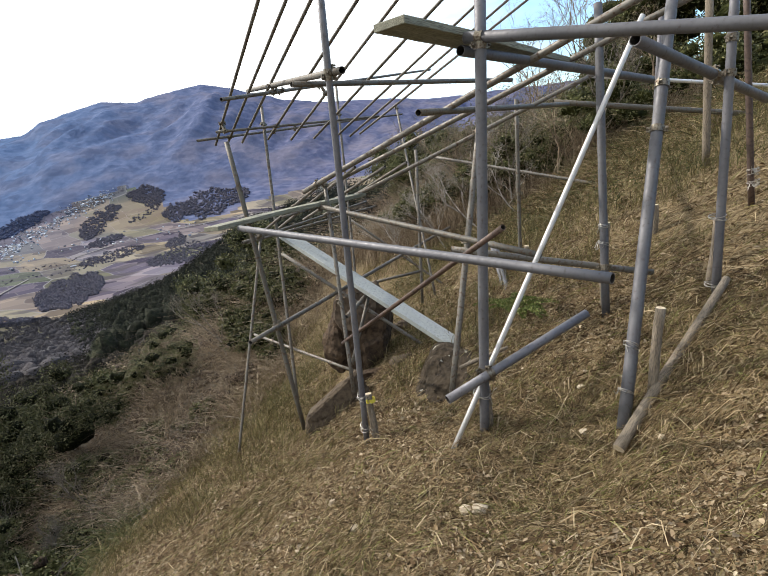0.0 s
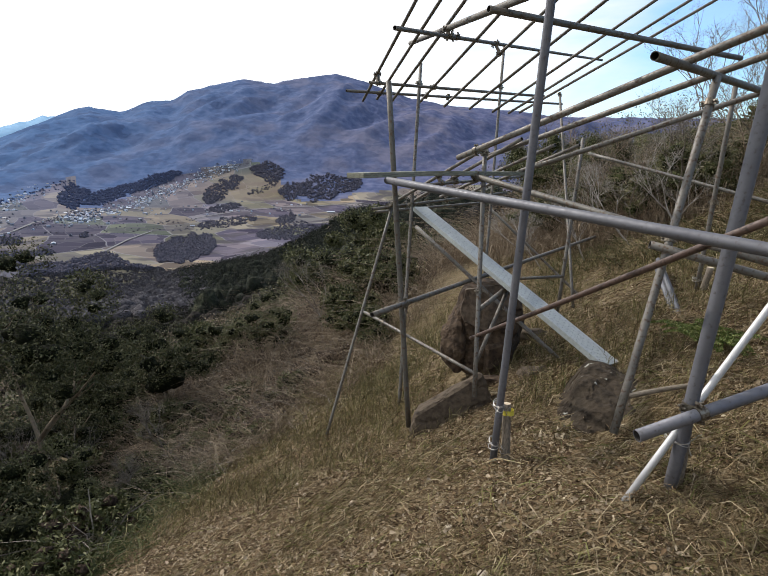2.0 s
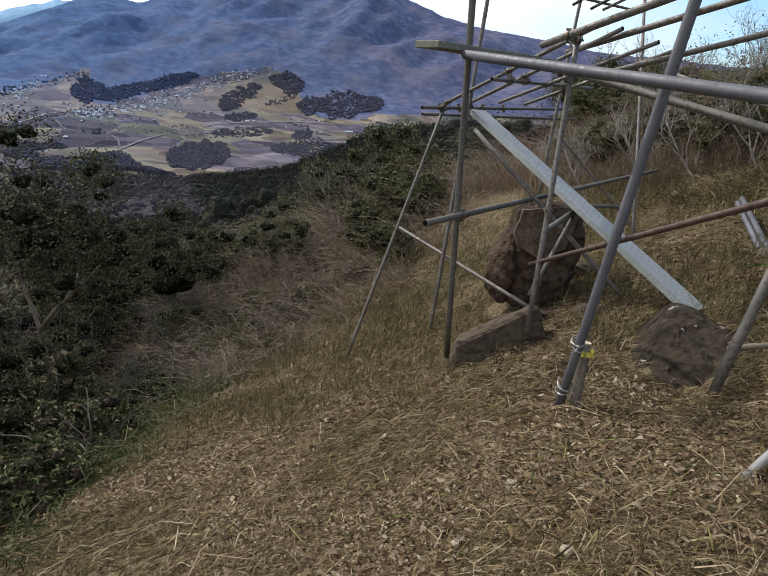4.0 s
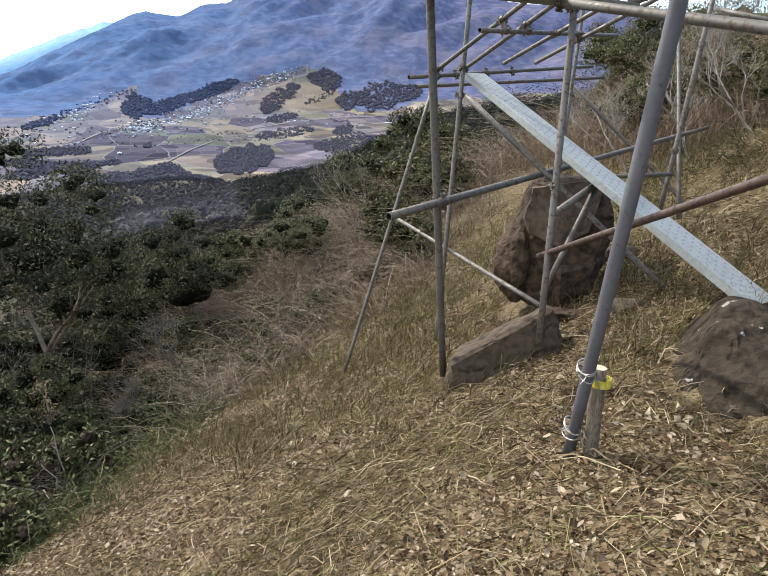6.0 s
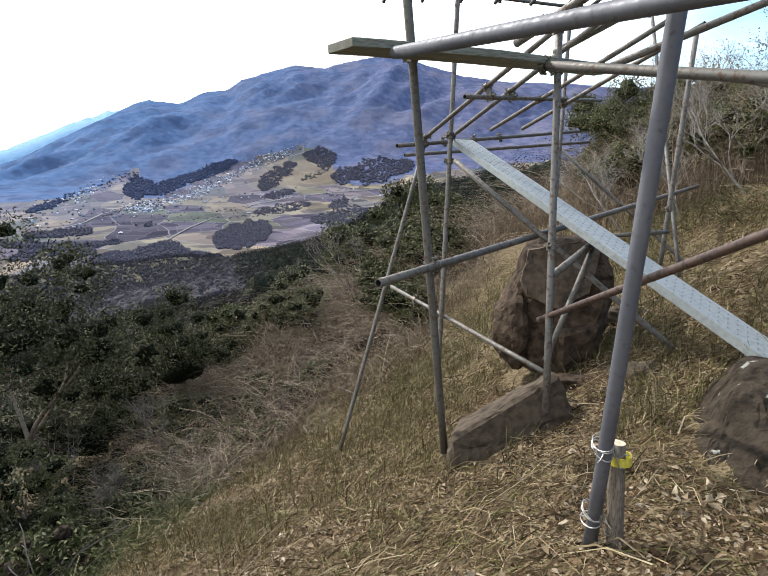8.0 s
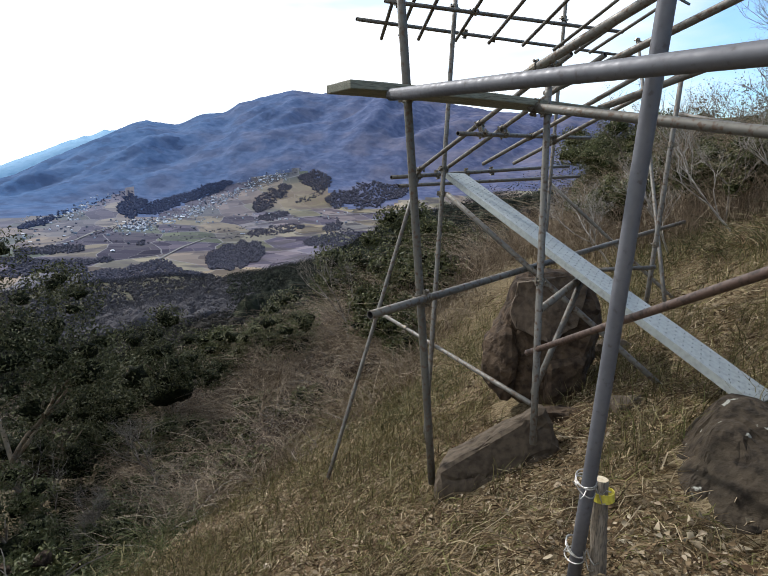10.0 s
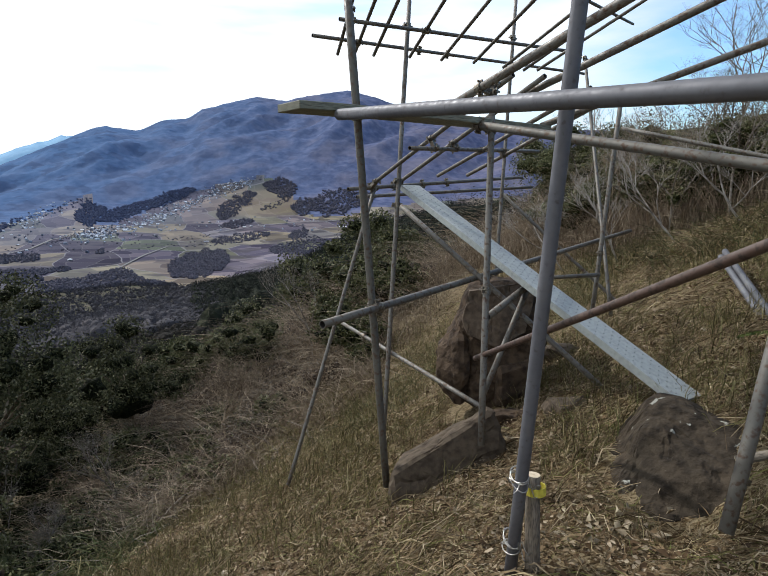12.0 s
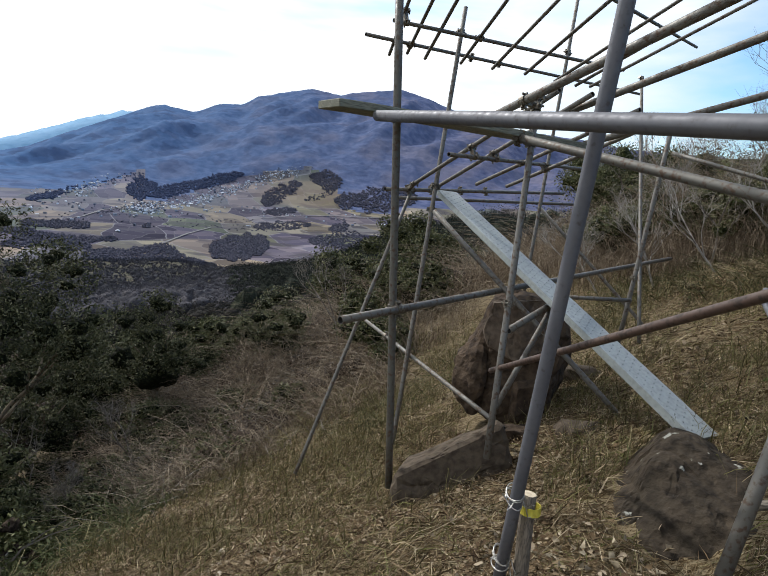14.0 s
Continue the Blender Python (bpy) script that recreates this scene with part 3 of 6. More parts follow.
RIDGE = ((-90, -3), (-60, -3), (-42, -1.0), (-38.9, 0.3), (-37.1, 1.3), (-35.2, 2.3), (-32.8, 3.4), (-30.8, 4.35), (-29.1, 5.2), (-28, 5.4), (-25.4, 5.1), (-23, 6.2), (-21.2, 6.3), (-19.5, 7.3), (-17.4, 7.9),
         (-14.4, 8.6), (-11.7, 8.3), (-9, 8.9), (-5.5, 9.4), (-3, 8.8), (2, 7.2), (6, 6.5), (12, 6.0), (16, 5.4), (25, 5.0), (50, 4.0), (180, 3.0))
EYE_Z = 1.4
# where the fields end and the mountain woods begin, as azimuth and height above the horizon in degrees
FOOT = ((-60, -3.0), (-39, -2.8), (-36, -2.8), (-33.7, -2.0), (-31.7, -1.1), (-29.8, -0.4), (-29.5, -3.0), (-27.7, -2.9), (-23.1, -1.1), (-21.7, -0.5), (-18.4, 0.7),
        (-14.5, 1.5), (-13.1, 0.8), (-11.1, -0.6), (-10.7, -2.5), (-5.6, -2.5), (-3.6, -1.7), (1.4, -1.2), (20, 0), (60, 3))


def lerp_table(xs, ys, x):
    return float(np.interp(x, xs, ys))


def far_height(x, y):
    r = math.hypot(x, y)
    az = math.degrees(math.atan2(x, y))
    if az > 120:
        az = 120
    if az < -60:
        az = -60
    row = [lerp_table(AZ, [e[k] for e in EL], az) for k in range(len(RR))]
    ridge = lerp_table([a for a, _ in RIDGE], [e for _, e in RIDGE], az)
    lr = math.log(max(r, 8.0))
    xs = [math.log(v) for v in RR]
    if r <= 2300:
        z = EYE_Z + r * math.tan(radians(lerp_table(xs, row, lr)))
    else:
        z0 = EYE_Z + 2300 * math.tan(radians(row[-1]))
        z1 = EYE_Z + 3500 * math.tan(radians(ridge + 0.45))
        t = min(1.0, (r - 2300) / 1200)
        z = z0 + (z1 - z0) * (t ** 0.9)
        if r > 3500:
            z = z1 - (r - 3500) * 0.35
        u = x - 0.45 * (y - 2300)
        lift = math.sin(math.pi * min(1, t)) * (1 if r < 3500 else 0)
        z += 88 * (noise.ridged_multi_fractal((u * 0.0021, y * 0.0008, 3.0), 0.9, 2.1, 2, 1.0, 2.0) - 0.9) * lift
        z += 24 * (noise.ridged_multi_fractal((u * 0.0052 + 0.3, y * 0.0019, 9.0), 0.8, 2.0, 3, 1.0, 2.0) - 1.0) * lift
        z += 9 * noise.fractal((u * 0.0105, y * 0.006, 7.0), 0.9, 2.0, 3) * lift
        z += 7 * noise.fractal((az * 0.9, 1.0, 0.0), 0.8, 2.0, 4) * t
    amp = min(r, 600) * 0.012
    if 14 < r < 2300:
        z += amp * noise.fractal((x * 6 / max(r, 40), y * 6 / max(r, 40), math.log(r)), 1.0, 2.0, 3)
    return z


def height(x, y):
    r = math.hypot(x, y)
    if r < 6:
        return near_height(x, y)
    if r > 11:
        return far_height(x, y)
    t = (r - 6) / 5
    t = t * t * (3 - 2 * t)
    return near_height(x, y) * (1 - t) + far_height(x, y) * t


def build_ground():
    fine = [a * 0.4 for a in range(-110, 111)]
    angles = fine + [a for a in range(46, 315, 3)]
    radii = [0.0] + [0.06 * 1.0 * (1.062 ** k) + 0.05 * k for k in range(1, 110)]
    last = radii[-1]
    while last < 4300:
        last *= 1.045 if last < 500 else 1.018 if last < 2300 else 1.011
        radii.append(last)
    verts = [(0, 0, height(0, 0))]
    for r in radii[1:]:
        for a in angles:
            x, y = r * math.sin(radians(a)), r * math.cos(radians(a))
            verts.append((x, y, height(x, y)))
    n = len(angles)
    faces = [(0, 1 + (i + 1) % n, 1 + i) for i in range(n)]
    for k in range(len(radii) - 2):
        o = 1 + k * n
        for i in range(n):
            j = (i + 1) % n
            faces.append((o + i, o + j, o + n + j, o + n + i))
    me = mesh("ground", verts, faces, EARTH, True)
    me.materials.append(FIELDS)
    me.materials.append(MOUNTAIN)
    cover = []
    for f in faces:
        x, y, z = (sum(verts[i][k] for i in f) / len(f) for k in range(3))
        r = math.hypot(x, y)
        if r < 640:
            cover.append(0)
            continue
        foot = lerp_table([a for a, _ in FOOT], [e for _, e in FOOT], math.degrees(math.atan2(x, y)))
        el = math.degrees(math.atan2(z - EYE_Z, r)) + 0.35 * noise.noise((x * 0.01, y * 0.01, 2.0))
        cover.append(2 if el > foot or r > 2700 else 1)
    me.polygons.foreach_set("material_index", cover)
    ob = new("ground", me)
    return tagged(ob, "dry grassy hillside falling to a farmed valley and mountains", "ground", kind="structure")


build_ground()


def build_ridge():
    """A farther range, seen past the mountain's shoulder, its haze painted as pale blue."""
    top = ((-75, -2), (-50, -1.5), (-44, 0.0), (-38.8, 2.0), (-36.1, 3.1), (-34.3, 3.9), (-32.6, 4.35), (-31.6, 4.85), (-30.5, 4.8), (-27, 3.5), (-20, 1))
    verts, faces = [], []
    az = np.arange(-75, -20, 0.35)
    for a in az:
        e = lerp_table([p for p, _ in top], [q for _, q in top], a) + 0.10 * noise.fractal((a * 1.3, 4.0, 0.0), 0.8, 2.0, 4)
        for r, k in ((4100, -1.0), (4300, 0.45), (4480, 0.8), (4620, 1.0), (4750, 0.4)):
            z = EYE_Z + 4620 * math.tan(radians(e)) * k if k > 0 else -150
            verts.append((r * math.sin(radians(a)), r * math.cos(radians(a)), z + 12 * noise.noise((a, r * 0.01, 1.0)) * (k < 1)))
    for i in range(len(az) - 1):
        for j in range(4):
            o = i * 5 + j
            faces.append((o, o + 5, o + 6, o + 1))
    tagged(new("distant_ridge", mesh("distant_ridge", verts, faces, HAZY_RIDGE, True)), "farther mountain range coloured pale blue for haze", "mountain", kind="structure")


build_ridge()

# ---------------------------------------------------------------- scaffold
scaffold = thing("scaffold", "open frame of clamped galvanised tubes on a hillside", "scaffold")
THICK, MID, THIN = 0.031, 0.020, 0.015
for key, name, p, q, r, mat in (
    ("A", "post", (0.386, 1.80, -0.02), (0.507, 1.427, 3.20), 0.0225, ZINC),
    ("B", "post", (1.09, 1.09, 0.10), (1.27, 0.87, 2.90), THICK, ZINC),
    ("D", "post", (1.06, 1.66, 0.28), (1.74, 2.25, 2.38), 0.024, ZINC_THIN),
    ("G", "rail", (-0.30, 2.51, 1.73), (1.36, -0.05, 1.47), 0.025, ZINC),
    ("H", "rail", (0.84, 0.92, 0.63), (1.90, 1.12, 0.93), 0.029, ZINC),
    ("W", "brace", (0.83, 1.03, 0.17), (2.48, 1.25, 2.75), 0.017, BRIGHT),
    ("C2", "post", (1.70, 0.46, 0.45), (2.74, 1.29, 2.95), 0.036, ZINC),
    ("U1", "rail", (1.19, 0.95, 2.67), (2.40, -0.33, 2.33), THICK, ZINC),
    ("U2", "rail", (1.20, 1.07, 2.63), (3.56, 2.49, 2.44), THICK, ZINC),
    ("P2", "post", (2.24, 1.45, 0.75), (2.46, 1.70, 2.95), 0.029, ZINC),
    ("r1", "rail", (2.48, 6.55, 2.10), (4.77, 4.08, 1.21), 0.022, ZINC_THIN),
    ("r2", "rail", (0.40, 3.26, 1.77), (1.70, 1.31, 1.33), 0.023, ZINC_THIN),
    ("r2b", "rail", (1.25, 1.86, 1.38), (2.70, 1.54, 1.00), 0.024, ZINC_THIN),
    ("Bn", "rail", (0.41, 3.05, 0.44), (1.12, 0.49, 1.68), 0.016, RUSTY),
    ("L", "post", (-0.10, 2.92, -0.30), (-0.30, 2.88, 2.44), 0.021, ZINC_THIN),
    ("M", "post", (-0.17, 3.93, -0.75), (0.03, 4.85, 2.94), 0.018, ZINC_THIN),
    ("C", "post", (0.42, 2.80, 0.02), (0.51, 3.37, 2.03), 0.019, ZINC_THIN),
    ("Rail", "rail", (-0.40, 2.54, 0.76), (2.69, 6.61, 0.93), 0.021, ZINC_THIN),
    ("Tr", "brace", (-0.57, 4.91, 0.19), (0.55, 3.19, 0.04), 0.016, ZINC_THIN),
    ("S", "brace", (-0.25, 4.80, 1.45), (-0.97, 3.92, -1.10), 0.016, ZINC_THIN),
    ("Q1", "purlin", (-0.47, 4.60, 1.41), (1.36, 6.51, 1.55), 0.017, ZINC_THIN),
    ("Q2", "purlin", (-0.45, 5.20, 1.34), (1.55, 6.80, 1.44), 0.017, ZINC_THIN),
    ("N", "purlin", (0.03, 3.80, 1.68), (1.29, 5.45, 1.77), 0.015, ZINC_THIN),
    ("R2", "brace", (-0.03, 3.92, 1.29), (1.40, 3.29, 0.04), 0.018, ZINC_THIN),
    ("X1", "brace", (0.47, 3.14, 0.17), (0.82, 3.55, 0.80), 0.018, ZINC_THIN),
    ("X2", "brace", (0.50, 3.21, 0.65), (0.82, 3.56, 0.79), 0.022, ZINC_THIN),
    ("X3", "rail", (0.95, 4.53, 0.67), (1.62, 4.53, 0.71), 0.017, ZINC_THIN),
    ("R3", "brace", (0.98, 5.67, 1.38), (2.54, 5.24, -0.10), 0.016, ZINC_THIN),
    ("PLa", "purlin", (-0.75, 4.66, 2.63), (2.33, 7.46, 2.87), 0.015, ZINC_THIN),
    ("PLb", "purlin", (-0.50, 4.38, 2.67), (1.58, 5.67, 2.73), 0.015, ZINC_THIN),
    ("Vc", "purlin", (-0.26, 2.66, 2.75), (3.07, 7.98, 3.61), 0.016, ZINC_THIN),
    ("Va", "rail", (-0.09, 4.71, 3.11), (0.55, 1.32, 2.64), 0.022, ZINC_THIN),
    ("Vb", "rail", (0.28, 2.07, 2.71), (2.51, 3.33, 2.71), 0.020, ZINC_THIN),
    ("Ra", "rafter", (0.30, 3.47, 1.92), (2.60, 0.25, 2.95), 0.024, ZINC_THIN),
    ("Rb", "rafter", (0.60, 3.95, 1.94), (2.90, 1.06, 2.86), 0.022, ZINC_THIN),
    ("Rc", "rafter", (0.88, 3.71, 1.81), (3.20, 2.91, 2.64), 0.021, ZINC_THIN),
    ("Jt", "rail", (1.06, 1.62, 2.37), (3.88, 4.34, 2.46), 0.024, ZINC_THIN),
    ("Far", "post", (0.83, 4.95, 0.50), (1.05, 5.60, 3.30), 0.016, ZINC_THIN),
    ("E2", "post", (1.84, 4.80, 0.30), (2.11, 6.86, 2.94), 0.017, ZINC_THIN),
    ("E", "post", (1.63, 4.70, 0.25), (1.87, 5.00, 2.20), 0.019, ZINC_THIN),
):
    tube(key, name, p, q, r, mat, scaffold)
for i, (p, q) in enumerate((((-0.60, 5.11, 2.59), (-0.26, 3.85, 2.93)), ((-0.44, 5.10, 2.61), (-0.08, 3.91, 2.95)), ((-0.28, 5.12, 2.58), (0.10, 3.79, 2.92)),
                            ((0.04, 5.24, 2.59), (0.46, 3.81, 2.94)), ((0.32, 5.14, 2.54), (0.84, 3.95, 2.99)), ((0.61, 5.16, 2.52), (1.18, 3.79, 2.96)),
                            ((0.89, 5.28, 2.50), (1.81, 4.42, 3.14)), ((1.10, 5.40, 2.50), (2.10, 4.60, 3.14)), ((1.25, 5.50, 2.52), (2.30, 4.70, 3.14)))):
    d = (Vector(q) - Vector(p)).normalized()
    tube("rod%d" % i, "rafter", p, Vector(p) + d * 4.2, 0.014, ZINC_THIN, scaffold)
for i, (p, q) in enumerate((((-0.25, 4.71, 1.47), (0.31, 3.86, 1.85)), ((-0.02, 4.86, 1.49), (0.52, 4.03, 1.86)), ((0.30, 5.07, 1.53), (1.04, 3.95, 1.96)), ((0.59, 5.27, 1.54), (1.10, 4.49, 1.84)))):
    d = (Vector(q) - Vector(p)).normalized()
    tube("low%d" % i, "rafter", p, Vector(p) + d * 1.7, 0.016, ZINC_THIN, scaffold)

# ---------------------------------------------------------------- joints of the scaffold
for a, b in (("L", "G"), ("L", "Rail"), ("C", "Rail"), ("C", "r2"), ("C", "Ra"), ("D", "r2"), ("B", "U1"), ("B", "U2"), ("B", "H"), ("W", "P2"), ("A", "Vb"), ("A", "Va"),
             ("C2", "U1"), ("M", "PLa"), ("M", "Q1"), ("M", "Q2"), ("Far", "PLa"), ("E2", "PLa"), ("S", "Q1"), ("E", "Rc"), ("C", "Rb"), ("D", "Ra"), ("M", "R2"), ("Vc", "Va"),
             ("Q1", "low0"), ("Q1", "low1"), ("Q1", "low2"), ("Q1", "low3"), ("N", "low0"), ("N", "low1"), ("N", "low2"), ("N", "low3"),
             ("PLb", "rod0"), ("PLa", "rod1"), ("PLa", "rod4"), ("PLb", "rod3"), ("PLa", "rod6"), ("Vc", "rod1"), ("Vc", "rod2"), ("Vc", "rod4"), ("Tr", "S"), ("E", "Rail"), ("P2", "r2b")):
    clamp(a, b, scaffold)
for key, z, k in (("A", 0.40, 1), ("A", 0.13, 2), ("B", 0.55, 3), ("B", 0.22, 4), ("C2", 0.63, 5), ("C2", 0.86, 6), ("P2", 1.30, 7), ("P2", 1.05, 8)):
    p, q, r = TUBES[key]
    d = (q - p).normalized()
    wire_tie(p + d * ((z - p.z) / d.z), d, r, scaffold, 0.07, 3, k)

# the taller posts and rails further up the slope
for key, name, p, q, r, mat in (
    ("K1", "post", (2.648, 0.874, 0.90), (2.75, 0.80, 2.95), 0.026, ZINC),
    ("K2", "post", (3.217, 2.31, 1.05), (3.35, 2.22, 2.95), 0.022, ZINC),
    ("K3", "post", (3.70, 1.69, 1.25), (3.66, 1.71, 3.10), 0.024, RUSTY),
    ("K4", "post", (4.378, 2.973, 1.50), (4.42, 2.94, 3.25), 0.036, STAKE_WOOD),
    ("K5", "rail", (3.56, 3.71, 2.70), (5.80, 3.25, 2.26), 0.020, BRIGHT),
    ("K6", "rail", (3.25, 3.92, 2.49), (5.90, 3.38, 1.95), 0.030, ZINC_THIN),
    ("K7", "rail", (1.90, 0.51, 2.49), (3.40, 1.26, 2.14), 0.031, ZINC),
    ("K8", "post", (2.571, 3.661, 0.66), (2.67, 3.62, 2.55), 0.020, ZINC_THIN),
):
    tube(key, name, p, q, r, mat, scaffold)
for a, b in (("C2", "K7"), ("K1", "K7"), ("K1", "U2"), ("K8", "r1")):
    clamp(a, b, scaffold)
for key, z, k in (("K8", 0.86, 9), ("K1", 1.04, 10), ("K1", 1.46, 11), ("K2", 1.27, 12), ("K2", 1.36, 13), ("K3", 1.62, 14), ("K3", 1.52, 15), ("P2", 1.42, 16)):
    p, q, r = TUBES[key]
    d = (q - p).normalized()
    wire_tie(p + d * ((z - p.z) / d.z), d, r, scaffold, 0.05, 3, k)


# ---------------------------------------------------------------- stakes and log
def round_wood(name, length, r0, r1, seed, mat=None, top=None):
    """A cut pole of wood: bark body with knots and an end that was sawn."""
    rnd = random.Random(seed)
    bm = bmesh.new()
    sides, n = 12, 8
    rings = []
    for k in range(n + 1):
        t = k / n
        r = r0 + (r1 - r0) * t
        ox, oy = 0.006 * math.sin(3 * t + seed), 0.006 * math.cos(4 * t + seed)
        rings.append([bm.verts.new((ox + r * (1 + rnd.uniform(-0.06, 0.06)) * math.cos(2 * math.pi * i / sides), oy + r * (1 + rnd.uniform(-0.06, 0.06)) * math.sin(2 * math.pi * i / sides), length * t)) for i in range(sides)])
    for k in range(n):
        for i in range(sides):
            bm.faces.new((rings[k][i], rings[k][(i + 1) % sides], rings[k + 1][(i + 1) % sides], rings[k + 1][i])).smooth = True
    a = bm.faces.new(list(reversed(rings[0])))
    b = bm.faces.new(rings[-1])
    a.material_index = b.material_index = 1
    me = to_mesh(name, bm, mat or STAKE_WOOD)
    me.materials.append(top or CUT_WOOD)
    return me


def stake(p, q, r, seed, label):
    m, length = frame_of(p, q)
    e = thing("wooden_stake", label, "stake", "stakes at the posts")
    e.matrix_world = m
    part("shaft", round_wood("shaft", length, r, r * 0.95, seed), e)
    return e


stake((1.13, 1.13, 0.05), (1.14, 1.08, 0.60), 0.036, 1, "short wooden stake wired to a scaffold post")
stake((0.452, 1.77, -0.06), (0.462, 1.80, 0.40), 0.027, 2, "short wooden stake with yellow tape beside a post")
stake((1.90, 0.52, 0.42), (1.985, 0.49, 1.10), 0.028, 3, "cut wooden stake with pale sawn top beside a post")
stake((2.32, 1.611, 0.70), (2.363, 1.584, 1.43), 0.030, 4, "short wooden stake wired to a rear post")
stake((2.60, 3.60, 0.66), (2.62, 3.57, 0.98), 0.030, 5, "wooden stake wired to a thin post in grass")
stake((2.688, 0.974, 0.86), (2.731, 0.936, 1.45), 0.030, 6, "long wooden stake wired to a tall post")
stake((3.24, 2.27, 1.02), (3.25, 2.24, 1.40), 0.030, 7, "dark wooden stake tied to a thin post")
tp = thing("marker_tape", "strip of yellow tape tied to a stake", "tape")
bm = bmesh.new()
band_bm(bm, 0.034, 0.030, 0.003, Matrix.Identity(3), (0, 0, 0))
part("wrap", to_mesh("wrap", bm, TAPE), tp)
tp.matrix_world = frame_of((0.464, 1.796, 0.345), (0.462, 1.80, 0.40))[0]

stick = thing("broken_branch", "short broken branch lying across the lichen rock", "branch")
m, length = frame_of((1.235, 1.93, 0.40), (1.60, 1.80, 0.54))
stick.matrix_world = m
part("wood", round_wood("wood", length, 0.018, 0.014, 31), stick)
log = thing("fallen_log", "peeled grey log lying against the slope", "log")
m, length = frame_of((1.584, 0.319, 0.43), (2.66, 0.80, 1.09))
log.matrix_world = m
part("trunk", round_wood("trunk", length, 0.033, 0.024, 8), log)


# ---------------------------------------------------------------- decks and boards
def board_thing(name, p, q, width, thick, lat, label, category, mat):
    """A sawn plank from p to q; lat is the way across it."""
    p, q = Vector(p), Vector(q)
    x = (q - p).normalized()
    y = Vector(lat)
    y = (y - x * y.dot(x)).normalized()
    z = x.cross(y)
    e = thing(name, label, category)
    e.matrix_world = Matrix(((x.x, y.x, z.x, p.x), (x.y, y.y, z.y, p.y), (x.z, y.z, z.z, p.z), (0, 0, 0, 1)))
    length = (q - p).length
    bm = bmesh.new()
    v = box_bm(bm, length, width, thick, (length / 2, 0, 0))
    bmesh.ops.subdivide_edges(bm, edges=[k for k in bm.edges if abs(k.verts[0].co.x - k.verts[1].co.x) > 0.1], cuts=10)
    for k in bm.verts:
        k.co.z += 0.006 * math.sin(k.co.x * 2.3) + 0.003 * noise.noise(k.co * 4)
        k.co.y += 0.003 * noise.noise(k.co * 5 + Vector((9, 0, 0)))
    bmesh.ops.bevel(bm, geom=list(bm.edges), offset=0.003, segments=1, affect="EDGES")
    part("plank", to_mesh("plank", bm, mat), e)
    return e


board_thing("wooden_board", (-0.52, 2.47, 1.76), (0.88, 3.76, 1.80), 0.19, 0.036, (-0.68, 0.73, 0), "weathered grey plank resting on two scaffold rails", "board", BOARD)
board_thing("wooden_board", (0.72, 0.70, 2.72), (2.30, 1.95, 2.62), 0.20, 0.040, (-0.4, 0.9, 0), "thick weathered plank under a high scaffold rail", "board", BOARD)

DT, DB = Vector((-0.03, 4.51, 1.44)), Vector((1.48, 2.64, 0.39))
lat = Vector((0.78, 0.63, 0.0))
p, q = DT + lat * 0.095, DB - lat * 0.095
x = (q - p).normalized()
y = (lat - x * lat.dot(x)).normalized()
z = x.cross(y)
if z.z < 0:
    y, z = -y, -z
deck = thing("steel_deck_plank", "pale galvanised perforated scaffold plank sloping to a rock", "scaffold plank")
deck.matrix_world = Matrix(((x.x, y.x, z.x, p.x), (x.y, y.y, z.y, p.y), (x.z, y.z, z.z, p.z), (0, 0, 0, 1)))
DL, DW = (q - p).length, 0.19
def deck_piece(name, sx, sy, sz, at):
    bm = bmesh.new()
    box_bm(bm, sx, sy, sz, at)
    bmesh.ops.bevel(bm, geom=bm.edges[:], offset=min(sx, sy, sz) * 0.2, segments=1, affect="EDGES")
    part(name, to_mesh(name, bm, STEEL_DECK), deck)


deck_piece("plate", DL, DW, 0.006, (DL / 2, 0, 0))
for sgn in (1, -1):
    deck_piece("side_flange", DL - 0.01, 0.006, 0.038, (DL / 2, sgn * (DW / 2 - 0.005), -0.0225))
    deck_piece("lower_lip", DL - 0.01, 0.018, 0.005, (DL / 2, sgn * (DW / 2 - 0.018), -0.0385))
for xx in (0.004, DL - 0.004):
    deck_piece("end_cap", 0.005, DW - 0.020, 0.034, (xx, 0, -0.0205))
bm = bmesh.new()
for i in range(int(DL / 0.052)):
    for j in range(4):
        c = bmesh.ops.create_cone(bm, cap_ends=True, segments=8, radius1=0.0048, radius2=0.0036, depth=0.003)["verts"]
        bmesh.ops.translate(bm, vec=(0.03 + i * 0.052 + (0.026 if j % 2 else 0), -DW / 2 + 0.034 + j * 0.041, 0.0042), verts=c)
tagged(part("perforations", to_mesh("perforations", bm, DECK_MARK), deck, "small dark raised holes"), kind="stuff")

bundle_m = ((2.60, 4.55, 0.86), (2.12, 2.98, 0.50))
for i, (ox, oz) in enumerate(((0, 0), (0.055, 0.008), (0.028, 0.045))):
    e = thing("loose_tube", "spare grey tube lying in a bundle on grass", "tube", "bundled spare tubes")
    a, b = Vector(bundle_m[0]) + Vector((ox, -0.02 * ox, oz)), Vector(bundle_m[1]) + Vector((ox, 0, oz))
    m, length = frame_of(a, b)
    e.matrix_world = m
    part("tube", tube_mesh("tube", length, 0.024, ZINC), e)


